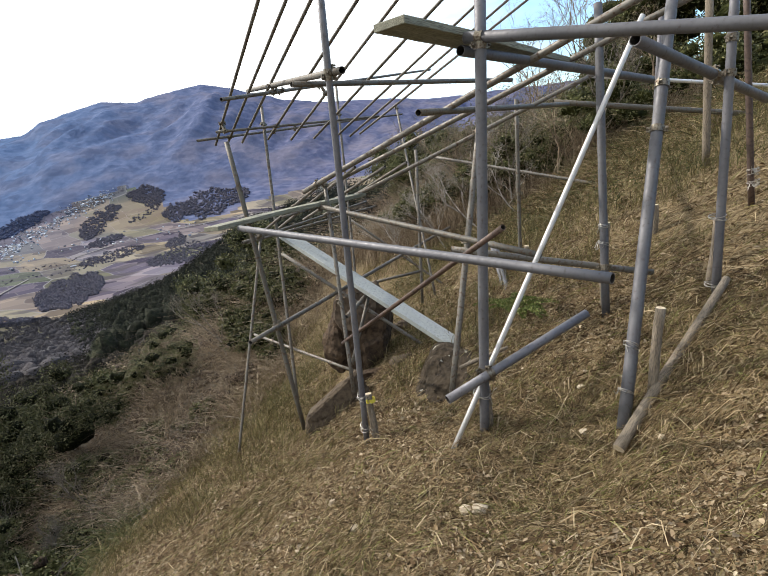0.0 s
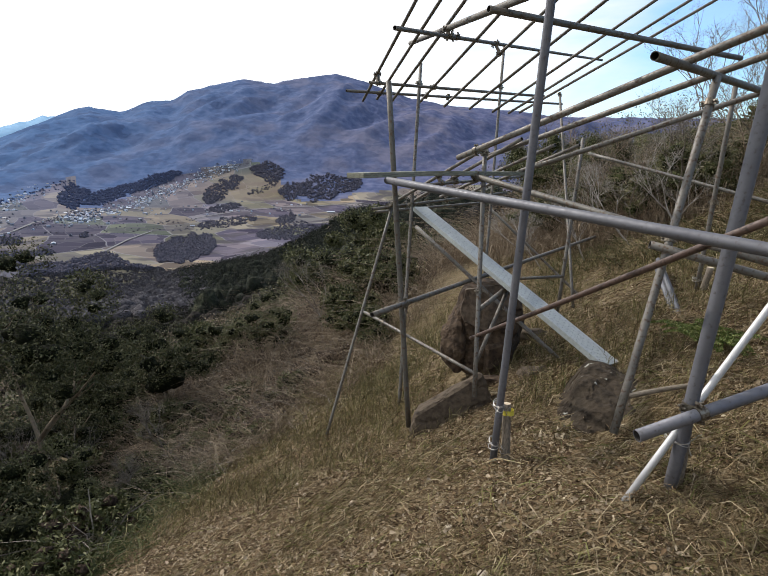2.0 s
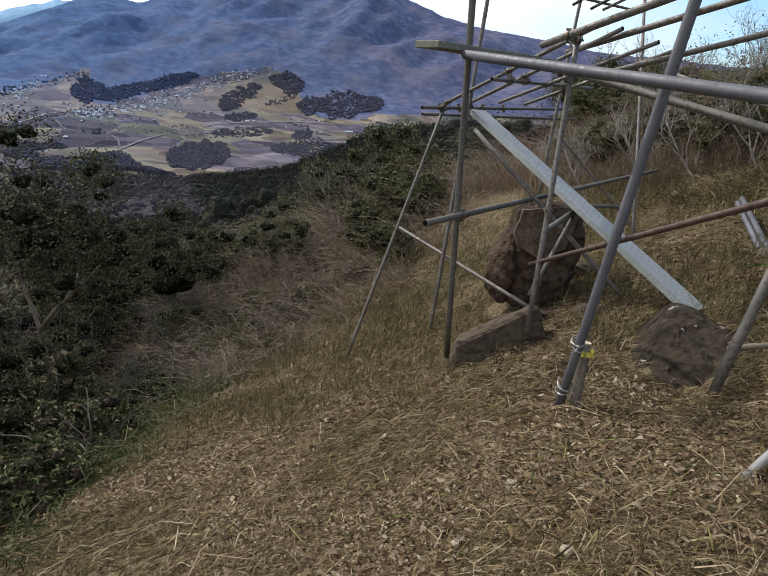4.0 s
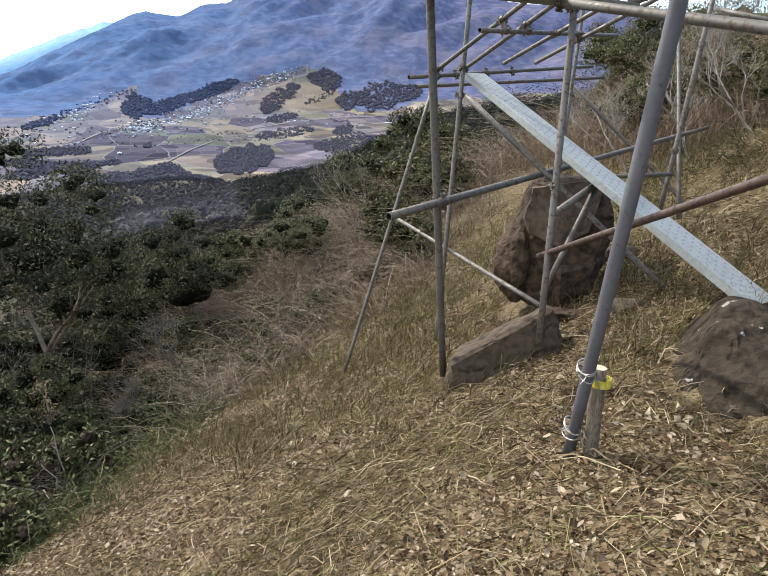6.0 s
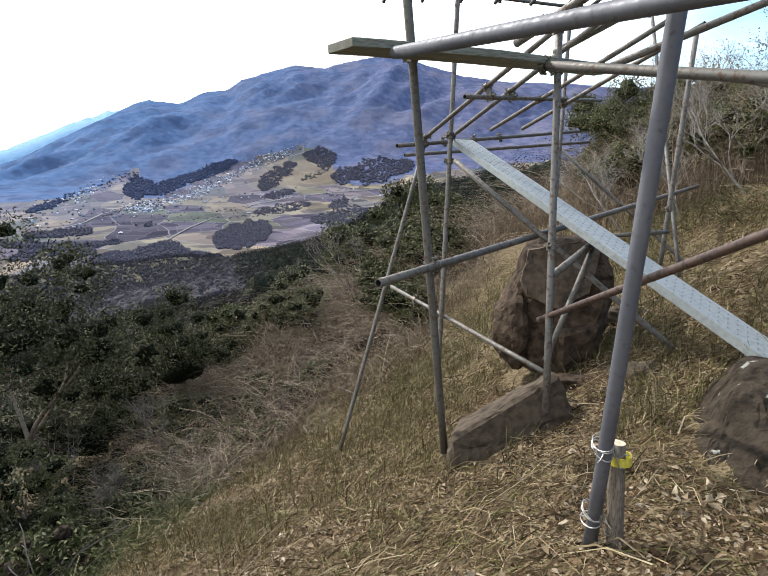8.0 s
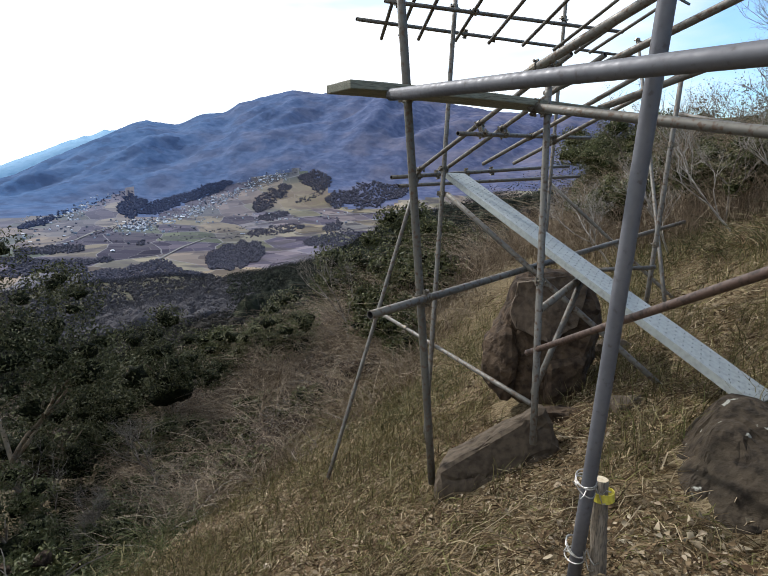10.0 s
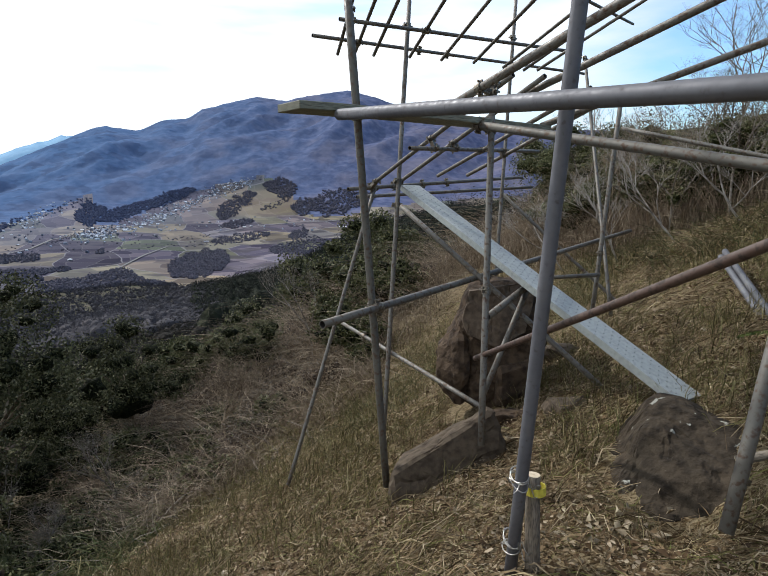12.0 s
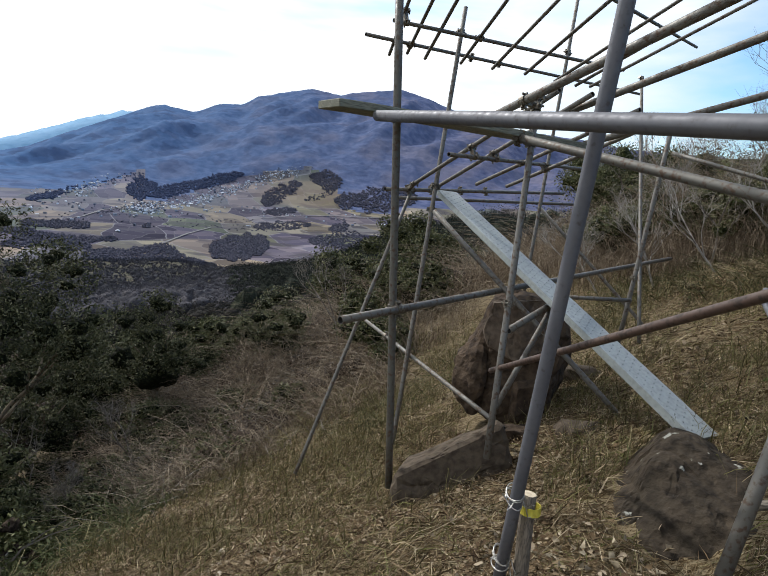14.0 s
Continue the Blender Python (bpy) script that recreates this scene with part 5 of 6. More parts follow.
# bushes down the slope
for i, (x, y, rad, tall, n, leaf, mat, lab) in enumerate((
    (-5.2, 5.9, 1.5, 4.4, 20000, 0.050, EVERGREEN, "tall dark glossy evergreen on the slope edge"),
    (-4.6, 8.6, 1.0, 2.5, 9000, 0.050, EVERGREEN, "dark evergreen bush behind the brambles"),
    (-3.0, 9.8, 0.8, 1.7, 6000, 0.050, OLIVE, "rounded dark bush behind the brambles"),
    (-5.6, 7.4, 0.9, 2.0, 7440, 0.055, EVERGREEN, "dense evergreen bush beyond the brambles"),
    (-4.1, 4.2, 0.70, 1.35, 8680, 0.045, OLIVE, "dark evergreen bush with pale twigs below"),
    (-4.6, 3.2, 0.95, 1.9, 9920, 0.048, EVERGREEN, "tall dark evergreen bush at the path side"),
    (-3.2, 3.3, 0.50, 0.55, 2500, 0.06, LIGHT_GREEN, "low yellow-green undergrowth at the slope edge"),
    (-2.9, 2.2, 0.42, 0.45, 2500, 0.06, LIGHT_GREEN, "low green undergrowth in shade"),
    (-4.0, 7.6, 0.7, 0.9, 6000, 0.05, OLIVE, "low dark bush in the thicket"),
    (-6.4, 9.6, 1.3, 2.2, 7440, 0.065, EVERGREEN, "large evergreen bush down the slope"),
    (-4.4, 11.0, 1.0, 1.5, 4960, 0.07, LIGHT_GREEN, "yellow-green bush down the slope"),
    (-2.4, 16.0, 1.8, 2.6, 8680, 0.09, LIGHT_GREEN, "bright green bush on the lower slope"),
    (-0.9, 18.0, 2.0, 3.0, 14000, 0.10, LIGHT_GREEN, "broad green bush on the lower slope"),
    (-0.8, 11.5, 0.9, 1.3, 3500, 0.09, LIGHT_GREEN, "green bush behind the scaffold"),
    (-7.8, 12.0, 1.9, 2.6, 6000, 0.13, EVERGREEN, "dark evergreen bush in the hollow"),
    (-7.4, 6.4, 1.4, 2.4, 7440, 0.07, EVERGREEN, "tall evergreen bush in the hollow"),
    (3.9, 13.0, 1.5, 3.0, 34000, 0.058, EVERGREEN, "round evergreen tree on the hill shoulder"),
    (5.4, 8.4, 0.9, 1.8, 7440, 0.06, EVERGREEN, "leafy evergreen bush among bare stems"),
    (3.85, 7.45, 0.45, 0.95, 2600, 0.085, LIGHT_GREEN, "yellow-green leafy bush at the grass edge"),
    (4.6, 6.9, 0.5, 1.0, 3000, 0.075, EVERGREEN, "small dark leafy bush at the grass edge"),
    (6.5, 7.6, 1.1, 2.2, 8680, 0.065, EVERGREEN, "dark evergreen on the upper slope"),
    (7.6, 10.6, 1.4, 2.8, 8680, 0.07, EVERGREEN, "dense evergreen on the upper slope"),
    (4.8, 12.4, 1.2, 2.2, 7440, 0.07, EVERGREEN, "dark bush behind bare stems"),
    (8.4, 8.0, 1.5, 3.6, 9000, 0.075, EVERGREEN, "tall broad evergreen on the upper slope"),
    (7.8, 9.0, 1.2, 3.2, 9000, 0.07, EVERGREEN, "tall evergreen among bare trees"),
    (9.6, 6.8, 1.5, 2.3, 7000, 0.08, EVERGREEN, "large evergreen at the hill side"),
    (6.9, 5.6, 0.8, 1.1, 3500, 0.08, LIGHT_GREEN, "olive-green bush on the upper grass slope"),
    (2.75, 9.0, 0.75, 1.0, 6000, 0.055, EVERGREEN, "low dark evergreen behind the scaffold"),
    (3.35, 8.2, 0.70, 1.1, 6000, 0.055, EVERGREEN, "dark evergreen bush where the grass ends"),
    (3.75, 7.4, 0.60, 0.9, 5000, 0.055, EVERGREEN, "low evergreen bush where the grass ends"),
    (4.25, 7.0, 0.75, 1.3, 7000, 0.055, EVERGREEN, "dense evergreen bush above the grass"),
    (4.8, 7.6, 0.95, 1.9, 5580, 0.055, EVERGREEN, "tall dark evergreen bush above the grass"),
    (5.3, 6.3, 0.8, 1.4, 7000, 0.055, EVERGREEN, "dark bush on the upper grass edge"),
    (-5.2, 2.2, 0.9, 0.9, 5000, 0.05, OLIVE, "low dense bush on the near slope"),
    (-4.4, 1.3, 0.6, 0.55, 3000, 0.05, EVERGREEN, "dark low undergrowth on the near slope"),
    (-6.8, 4.0, 1.3, 2.4, 9000, 0.06, EVERGREEN, "broad evergreen bush down the near slope"),
    (-7.6, 2.6, 1.3, 2.2, 7000, 0.065, EVERGREEN, "dense evergreen bush down the near slope"),
    # Two evergreens added mostly out of view, to throw shade over the hollow.
    (-7.7, 5.3, 1.7, 4.6, 14000, 0.06, EVERGREEN, "tall spreading evergreen added aside to shade the hollow"),
    (-8.0, 3.6, 1.6, 4.2, 13000, 0.06, EVERGREEN, "tall dark evergreen added aside to shade the slope"),
    (-2.9, 8.0, 0.55, 0.6, 3000, 0.05, OLIVE, "small olive bush in the brambles"),
    (-1.9, 7.5, 0.45, 0.42, 2200, 0.05, OLIVE, "low olive bush in the brambles"),
    (-3.6, 7.3, 0.5, 0.6, 2800, 0.05, EVERGREEN, "small dark bush in the brambles"),
    (-0.75, 8.5, 0.6, 0.8, 4000, 0.055, LIGHT_GREEN, "yellow-green bush behind the leaning pole"),
    (-1.05, 9.7, 0.7, 1.0, 4500, 0.06, LIGHT_GREEN, "green bush down the slope behind the poles"),
    (-0.3, 10.6, 0.8, 1.2, 4500, 0.065, LIGHT_GREEN, "leafy green bush down the slope"),
    (-2.1, 5.6, 0.45, 0.35, 2200, 0.05, LIGHT_GREEN, "low yellow-green weeds among brambles"),
    (-2.6, 6.9, 0.5, 0.45, 2400, 0.05, LIGHT_GREEN, "olive weeds among brambles"),
    (-3.4, 5.0, 0.55, 0.50, 3500, 0.045, OLIVE, "low dark undergrowth at the slope edge"),
    (-2.95, 4.4, 0.40, 0.35, 2200, 0.045, EVERGREEN, "dark creeping undergrowth at the slope edge"),
    (-3.9, 6.3, 0.60, 0.65, 4000, 0.045, OLIVE, "dark undergrowth among brambles"),
    (-3.0, 6.5, 0.50, 0.50, 3000, 0.045, LIGHT_GREEN, "olive-green undergrowth among brambles"),
    (-3.5, 3.9, 0.45, 0.40, 2500, 0.045, EVERGREEN, "low dark leafy plant beside the path"),
    (-4.2, 2.7, 0.60, 0.60, 4500, 0.045, EVERGREEN, "dark leafy undergrowth below the litter slope"),
    (-3.9, 1.8, 0.50, 0.40, 3500, 0.045, OLIVE, "olive undergrowth below the litter slope"),
    (-4.7, 5.1, 0.70, 0.65, 5000, 0.045, EVERGREEN, "dark undergrowth at the mouth of the hollow"),
    (-5.3, 6.8, 0.70, 0.60, 4500, 0.045, EVERGREEN, "low dark bush in the hollow"),
)):
    if x > 2:
        mat = OLIVE if mat is EVERGREEN else mat
        leaf = leaf * 0.78
        if math.atan2(x, y) < 0.66:
            tall = min(tall, EYE_Z + 0.115 * math.hypot(x, y) - height(x, y))
    if x < -2 and y < 13:
        n, leaf = int(n * 1.2), leaf * 0.84
    bush(ground_at(x, y, -0.05), rad, tall, n, leaf, mat, 100 + i, lab, "bush" if tall < 3.1 else "tree", clumps=26 if tall < 3.1 else 48, low=-0.35 if tall < 3.1 else 0.05)

# bare trees and shrubs on the right-hand slope and in the hollow
for i, (x, y, tall, spread, r0, lab) in enumerate((
    (6.6, 11.2, 3.7, 0.75, 0.034, "bare grey tree against the sky"), (8.2, 11.6, 4.6, 0.75, 0.040, "tall bare tree on the upper slope"),
    (4.7, 10.6, 1.9, 0.8, 0.020, "leafless pale shrub on the hill shoulder"), (3.6, 8.6, 1.9, 0.85, 0.026, "spreading leafless shrub above the grass"),
    (4.6, 8.0, 1.7, 0.85, 0.020, "tangled leafless shrub above the grass"), (5.4, 7.3, 1.9, 0.8, 0.022, "bare grey shrub by evergreens"),
    (2.8, 7.7, 1.5, 0.8, 0.020, "low leafless shrub at the grass edge"), (3.3, 7.0, 1.5, 0.85, 0.020, "pale leafless shrub at the grass edge"), (3.8, 6.5, 1.6, 0.85, 0.022, "tangled pale shrub at the grass edge"), (4.4, 6.1, 1.7, 0.8, 0.022, "bare tangled shrub on the grass slope"), (5.1, 5.9, 1.8, 0.8, 0.024, "bare shrub on the upper grass slope"),
    (3.2, 10.2, 2.0, 0.7, 0.025, "thin leafless shrub on the shoulder"), (8.6, 9.6, 4.2, 0.7, 0.036, "bare tree leaning over the slope"),
    (5.9, 9.4, 2.1, 0.8, 0.022, "grey leafless shrub behind the bushes"), (4.2, 9.3, 1.7, 0.85, 0.018, "pale tangled shrub behind the grass"), (6.4, 6.6, 2.0, 0.8, 0.026, "thin bare shrub on the upper slope"),
    (7.2, 8.8, 3.2, 0.75, 0.030, "bare branching tree on the upper slope"),
    (-3.4, 4.6, 0.75, 0.8, 0.012, "pale dead shrub in the thicket"), (-2.6, 7.4, 1.5, 0.8, 0.018, "pale dead shrub down the slope"), (-1.6, 9.4, 1.7, 0.8, 0.020, "leafless shrub down the slope"), (-3.6, 6.2, 1.3, 0.9, 0.016, "grey dead shrub among brambles"),
    (-6.6, 6.3, 4.6, 0.55, 0.030, "slender bare tree at the edge of the hollow"), (-4.3, 5.3, 1.5, 0.6, 0.016, "thin dead stems under the dark evergreen"), (-4.9, 4.6, 1.6, 0.6, 0.016, "pale dead stems leaning in the hollow"),
)):
    bare_tree(ground_at(x, y), tall, 300 + i, lab, 4, spread, r0 * (0.75 if x > 2 else 1.0), TWIG if tall > 3 or i % 3 == 0 else PALE_TWIG)


# silvery bare shrubs in front of the bank
for i, (x, y, tall, lab) in enumerate(((2.75, 6.9, 1.3, "twisted silver-grey bare shrub before the bank"), (3.25, 6.5, 1.4, "silver-grey leafless shrub leaning over grass"), (3.7, 6.0, 1.2, "low silvery bare shrub at the grass edge"), (2.3, 7.6, 1.2, "pale bare shrub beside brown brush"))):
    bare_tree(ground_at(x, y), tall, 340 + i, lab, 4, 0.95, 0.014, SILVER_TWIG, (-0.5, -0.1, 0.7))


# brown bramble and cut brush, too many stems to count
def thicket(name, spots, mat, seed, label, category="brush", stems=260, arc=0.5, width=0.008):
    rng = np.random.default_rng(seed)
    paths, widths = [], []
    for x, y, rad, tall in spots:
        for _ in range(stems):
            a, r = rng.uniform(0, 2 * np.pi), rad * math.sqrt(rng.uniform())
            px, py = x + r * math.cos(a), y + r * math.sin(a)
            pz = height(px, py)
            b, h = rng.uniform(0, 2 * np.pi), tall * rng.uniform(0.35, 1.1)
            out = h * arc * rng.uniform(0.3, 1.6)
            pts = []
            for k in range(6):
                t = k / 5
                pts.append((px + out * t * t * math.cos(b) + rng.normal() * 0.02, py + out * t * t * math.sin(b) + rng.normal() * 0.02, pz - 0.02 + h * (t - 0.45 * t ** 3)))
            paths.append(pts)
            widths.append(width * rng.uniform(0.5, 1.5))
    me = strips(name, paths, widths, mat, seed)
    return tagged(new(name, me), label, category, kind="stuff")


thicket("bramble_thicket", [(-3.3, 5.8, 1.0, 0.65), (-4.0, 6.8, 1.0, 0.85), (-2.8, 4.9, 0.7, 0.45), (-3.2, 7.2, 1.3, 0.9), (-2.2, 8.6, 1.4, 1.0), (-2.4, 10.6, 1.6, 1.3), (-3.6, 9.0, 1.4, 1.1), (-1.2, 7.2, 1.0, 0.7), (-0.6, 9.2, 1.4, 1.0), (-4.6, 8.2, 1.2, 1.0), (-2.3, 5.4, 0.8, 0.55), (0.3, 11.5, 1.8, 1.4), (1.8, 12.0, 1.8, 1.6), (-3.4, 13.0, 2.0, 1.7), (-1.0, 14.0, 2.2, 1.9)],
        TWIG, 21, "tangled brown brambles and dead stems", stems=1200, arc=0.9, width=0.0075)
thicket("tall_dead_stems", [(2.6, 9.6, 1.0, 1.2), (3.4, 11.6, 1.2, 1.9), (1.4, 13.6, 1.6, 1.9), (4.2, 8.0, 1.0, 1.1), (5.2, 7.2, 1.0, 1.0), (6.2, 8.0, 1.2, 1.2), (5.4, 11.6, 1.5, 2.2), (6.6, 6.4, 0.9, 0.8), (3.3, 7.6, 0.8, 0.9), (3.9, 6.9, 0.7, 0.8), (4.7, 6.4, 0.8, 0.8), (2.4, 8.4, 0.9, 0.9)],
        TWIG, 22, "tall thin dead stems on the hill shoulder", stems=380, arc=0.3, width=0.008)
thicket("bank_brush", [(2.9, 8.3, 0.9, 1.1), (3.5, 7.6, 0.9, 1.2), (4.1, 7.3, 0.8, 1.3), (4.8, 7.0, 0.9, 1.4), (5.4, 6.8, 0.9, 1.4), (3.2, 9.4, 1.0, 1.4), (4.4, 8.8, 1.1, 1.7), (5.6, 8.2, 1.1, 1.8), (6.4, 7.4, 1.0, 1.6), (2.3, 9.3, 0.8, 1.0), (2.0, 10.6, 1.0, 1.2), (6.9, 8.6, 1.2, 2.0), (7.6, 7.4, 1.2, 1.8), (3.6, 10.6, 1.2, 1.7), (5.2, 10.0, 1.3, 2.0)],
        TWIG, 20, "dense grey-brown leafless brush on the bank", stems=950, arc=0.55, width=0.0062)
thicket("cut_twigs", [(-2.9, 3.4, 0.5, 0.35), (-2.5, 4.8, 0.5, 0.45), (-1.9, 5.8, 0.6, 0.45), (-3.4, 2.0, 0.4, 0.4), (-3.1, 2.7, 0.4, 0.4)],
        PALE_TWIG, 23, "pale cut twigs at the edge of the thicket", stems=24, arc=1.6, width=0.009)
thicket("green_weeds", [(-3.3, 3.7, 0.6, 0.30), (-3.5, 2.6, 0.6, 0.3), (-2.6, 5.2, 0.5, 0.3), (-3.4, 1.4, 0.8, 0.35), (-3.6, 1.9, 0.5, 0.3), (-3.0, 4.2, 0.7, 0.3), (-3.5, 3.0, 0.6, 0.35), (-3.7, 3.3, 0.5, 0.3), (-4.2, 2.0, 0.9, 0.5), (-4.8, 1.2, 0.9, 0.5), (-3.9, 0.5, 0.8, 0.4), (-5.4, 2.8, 1.0, 0.6), (-3.3, 5.0, 0.8, 0.4), (-2.8, 5.8, 0.7, 0.35), (-3.8, 5.8, 0.8, 0.45)],
        WEED, 24, "rank green weeds in the shade", stems=420, arc=0.9, width=0.007)

thicket("hill_weeds", [(3.6, 4.6, 0.7, 0.35), (4.4, 5.2, 0.8, 0.45), (5.2, 4.4, 0.9, 0.4), (4.2, 3.6, 0.7, 0.3), (5.8, 5.6, 0.9, 0.5), (3.2, 5.8, 0.6, 0.4), (2.6, 6.8, 0.6, 0.4), (4.9, 3.0, 0.8, 0.35), (6.2, 3.8, 1.0, 0.45), (1.6, 6.4, 0.7, 0.3), (0.6, 6.6, 0.8, 0.3), (-0.4, 5.6, 0.7, 0.25)],
        WEED, 25, "olive and dry weeds on the grass slope", stems=420, arc=0.8, width=0.007)

thicket("edge_grass", [(-3.3, 0.6, 0.5, 0.20), (-3.2, 1.4, 0.5, 0.20), (-3.2, 2.1, 0.5, 0.24), (-3.0, 2.9, 0.5, 0.24), (-2.8, 3.7, 0.5, 0.26), (-2.5, 4.5, 0.5, 0.26), (-2.0, 5.2, 0.5, 0.26), (-1.6, 6.0, 0.6, 0.28), (-1.1, 6.9, 0.6, 0.3), (-0.5, 7.6, 0.7, 0.3)],
        OLIVE_STRAW, 30, "rank olive grass along the edge of the mown slope", stems=260, arc=1.2, width=0.006)
thicket("edge_weeds", [(-2.9, 0.9, 0.45, 0.22), (-2.6, 1.5, 0.45, 0.20), (-2.9, 2.2, 0.45, 0.24), (-2.5, 2.5, 0.40, 0.18), (-2.8, 3.1, 0.45, 0.24), (-2.4, 3.6, 0.40, 0.18), (-2.5, 4.3, 0.40, 0.20)],
        SHADE_WEED, 38, "low green weeds creeping over the litter's edge", stems=330, arc=1.1, width=0.008)
thicket("edge_debris", [(-2.9, 2.6, 0.5, 0.14), (-2.6, 3.4, 0.5, 0.16), (-2.2, 4.2, 0.6, 0.20), (-1.8, 5.0, 0.6, 0.20), (-1.3, 5.8, 0.6, 0.22), (-2.9, 1.6, 0.5, 0.14)],
        PALE_TWIG, 36, "pale cut stems strewn along the slope edge", stems=34, arc=2.6, width=0.008)
thicket("straw_tufts", [(3.5, 5.6, 0.5, 0.34), (4.1, 5.3, 0.5, 0.38), (4.7, 4.9, 0.6, 0.40), (5.2, 5.2, 0.6, 0.42), (3.0, 6.0, 0.4, 0.28), (4.5, 5.8, 0.5, 0.40), (5.9, 4.6, 0.6, 0.42), (3.9, 4.6, 0.4, 0.26), (5.3, 3.9, 0.5, 0.34)],
        STRAW, 37, "tufts of long dry straw on the grass bank", stems=420, arc=1.0, width=0.006)
thicket("shade_weeds", [(-3.6, 5.2, 1.0, 0.42), (-3.1, 4.4, 0.7, 0.35), (-4.3, 6.0, 0.9, 0.45), (-3.4, 3.6, 0.7, 0.35), (-2.7, 5.2, 0.5, 0.25), (-4.0, 4.4, 0.8, 0.4), (-4.9, 5.2, 0.8, 0.4), (-4.4, 3.2, 0.7, 0.3), (-3.2, 2.7, 0.7, 0.3), (-3.8, 2.6, 0.7, 0.4), (-4.8, 6.3, 0.8, 0.4)],
        SHADE_WEED, 26, "dense dark green weeds under the bushes", stems=800, arc=0.9, width=0.009)

thicket("pale_reeds", [(-3.0, 3.15, 0.22, 0.55)], PALE_TWIG, 27, "clump of pale bent reeds among weeds", stems=46, arc=0.9, width=0.014)
thicket("dry_stalks", [(-3.08, 3.2, 0.06, 1.5)], PALE_TWIG, 28, "tall thin dry weed stalks", stems=3, arc=0.08, width=0.013)
thicket("broad_leaf_plant", [(-2.8, 1.45, 0.08, 0.38)], SHADE_WEED, 29, "broad pointed green leaves among weeds", stems=8, arc=0.45, width=0.05)

# fern beside the lichen rock
fern = thing("fern", "yellow-green fern growing beside the rock", "fern")
rng = np.random.default_rng(77)
pts, fr = [], []
for k in range(15):
    a, ln = rng.uniform(0, 2 * np.pi), rng.uniform(0.25, 0.48)
    path = [(ln * t * math.cos(a), ln * t * math.sin(a), ln * (0.9 * t - 0.75 * t * t)) for t in np.linspace(0, 1, 6)]
    fr.append(path)
    for t in np.linspace(0.2, 1, 22):
        for sg in (1, -1):
            w = 0.09 * (1 - t) + 0.012
            for u in np.linspace(0.25, 1, 4):
                pts.append((ln * t * math.cos(a) - sg * w * u * math.sin(a), ln * t * math.sin(a) + sg * w * u * math.cos(a), ln * (0.9 * t - 0.75 * t * t)))
part("stalk", strips("stalk", fr, [0.005] * len(fr), FERN, 1), fern)
part("foliage", cards("foliage", pts, [0.026] * len(pts), [0.011] * len(pts), FERN, 2), fern)
fern.matrix_world = Matrix.Translation(ground_at(1.95, 2.35, 0.02))


# ---------------------------------------------------------------- ground litter
def on_grass(x, y):
    if y > 8.5 - 2.05 * (x - 2.33) + 0.6 * noise.noise((x, y, 4)) and y > 6.1 + 0.35 * (x - 3.5):
        return False
    edge = lerp_table((0.0, 2.7, 4.3, 5.1, 6.3, 8.0), (-3.3, -3.2, -2.75, -2.15, -1.45, -0.95), y)
    return x > edge + 0.45 * noise.noise((x * 0.8, y * 0.8, 2)) + 0.40 * noise.noise((x * 2.6, y * 2.6, 6))


def scatter(n, box, seed, patch=0.0):
    rng = np.random.default_rng(seed)
    out = []
    while len(out) < n:
        x, y = rng.uniform(box[0], box[1]), rng.uniform(box[2], box[3])
        u, v = (x - 0.31) * 0.81 + (y - 3.02) * 0.59, (y - 3.02) * 0.81 - (x - 0.31) * 0.59
        if ((x - 1.17) / 0.30) ** 2 + ((y - 2.2) / 0.36) ** 2 < 1 or (x - 0.66) ** 2 + (y - 4.02) ** 2 < 0.13 or (abs(u) < 0.38 and abs(v) < 0.16):
            continue
        if patch and rng.uniform() > 0.5 + patch * 1.6 * noise.fractal((x * 1.1, y * 1.1, 11.0), 0.9, 2.0, 4):
            continue
        if on_grass(x, y) or rng.uniform() < 0.16:
            out.append((x, y))
    return out, rng


def straw_field(name, n, box, seed, lengths, lift, width, label, tall=0.0, mat=None, patch=0.0):
    pos, rng = scatter(n, box, seed, patch)
    paths, widths = [], []
    for x, y in pos:
        a, ln = rng.uniform(0, 2 * np.pi), rng.uniform(*lengths)
        z = height(x, y)
        z2 = height(x + ln * math.cos(a), y + ln * math.sin(a))
        h = lift * rng.uniform(0, 1) ** 2
        up = tall * rng.uniform(0.2, 1.0)
        run = ln * (0.35 if tall else 1.0)
        c, s = math.cos(a) * run, math.sin(a) * run
        k = rng.normal() * 0.12 * ln
        if tall:
            paths.append([(x, y, z - 0.01), (x + c * 0.25, y + s * 0.25, z + up * 0.6), (x + c - s * 0.2, y + s + c * 0.2, z + up)])
        else:
            paths.append([(x, y, z + h * 0.4), (x + c / 2 - s / max(run, 1e-3) * k, y + s / 2 + c / max(run, 1e-3) * k, (z + z2) / 2 + 0.008 + h), (x + c, y + s, z2 + h * rng.uniform(0, 1))])
        widths.append(width * rng.uniform(0.5, 1.5))
    ob = new(name, strips(name, paths, widths, mat or STRAW, seed))
    return tagged(ob, label, "grass", kind="stuff")


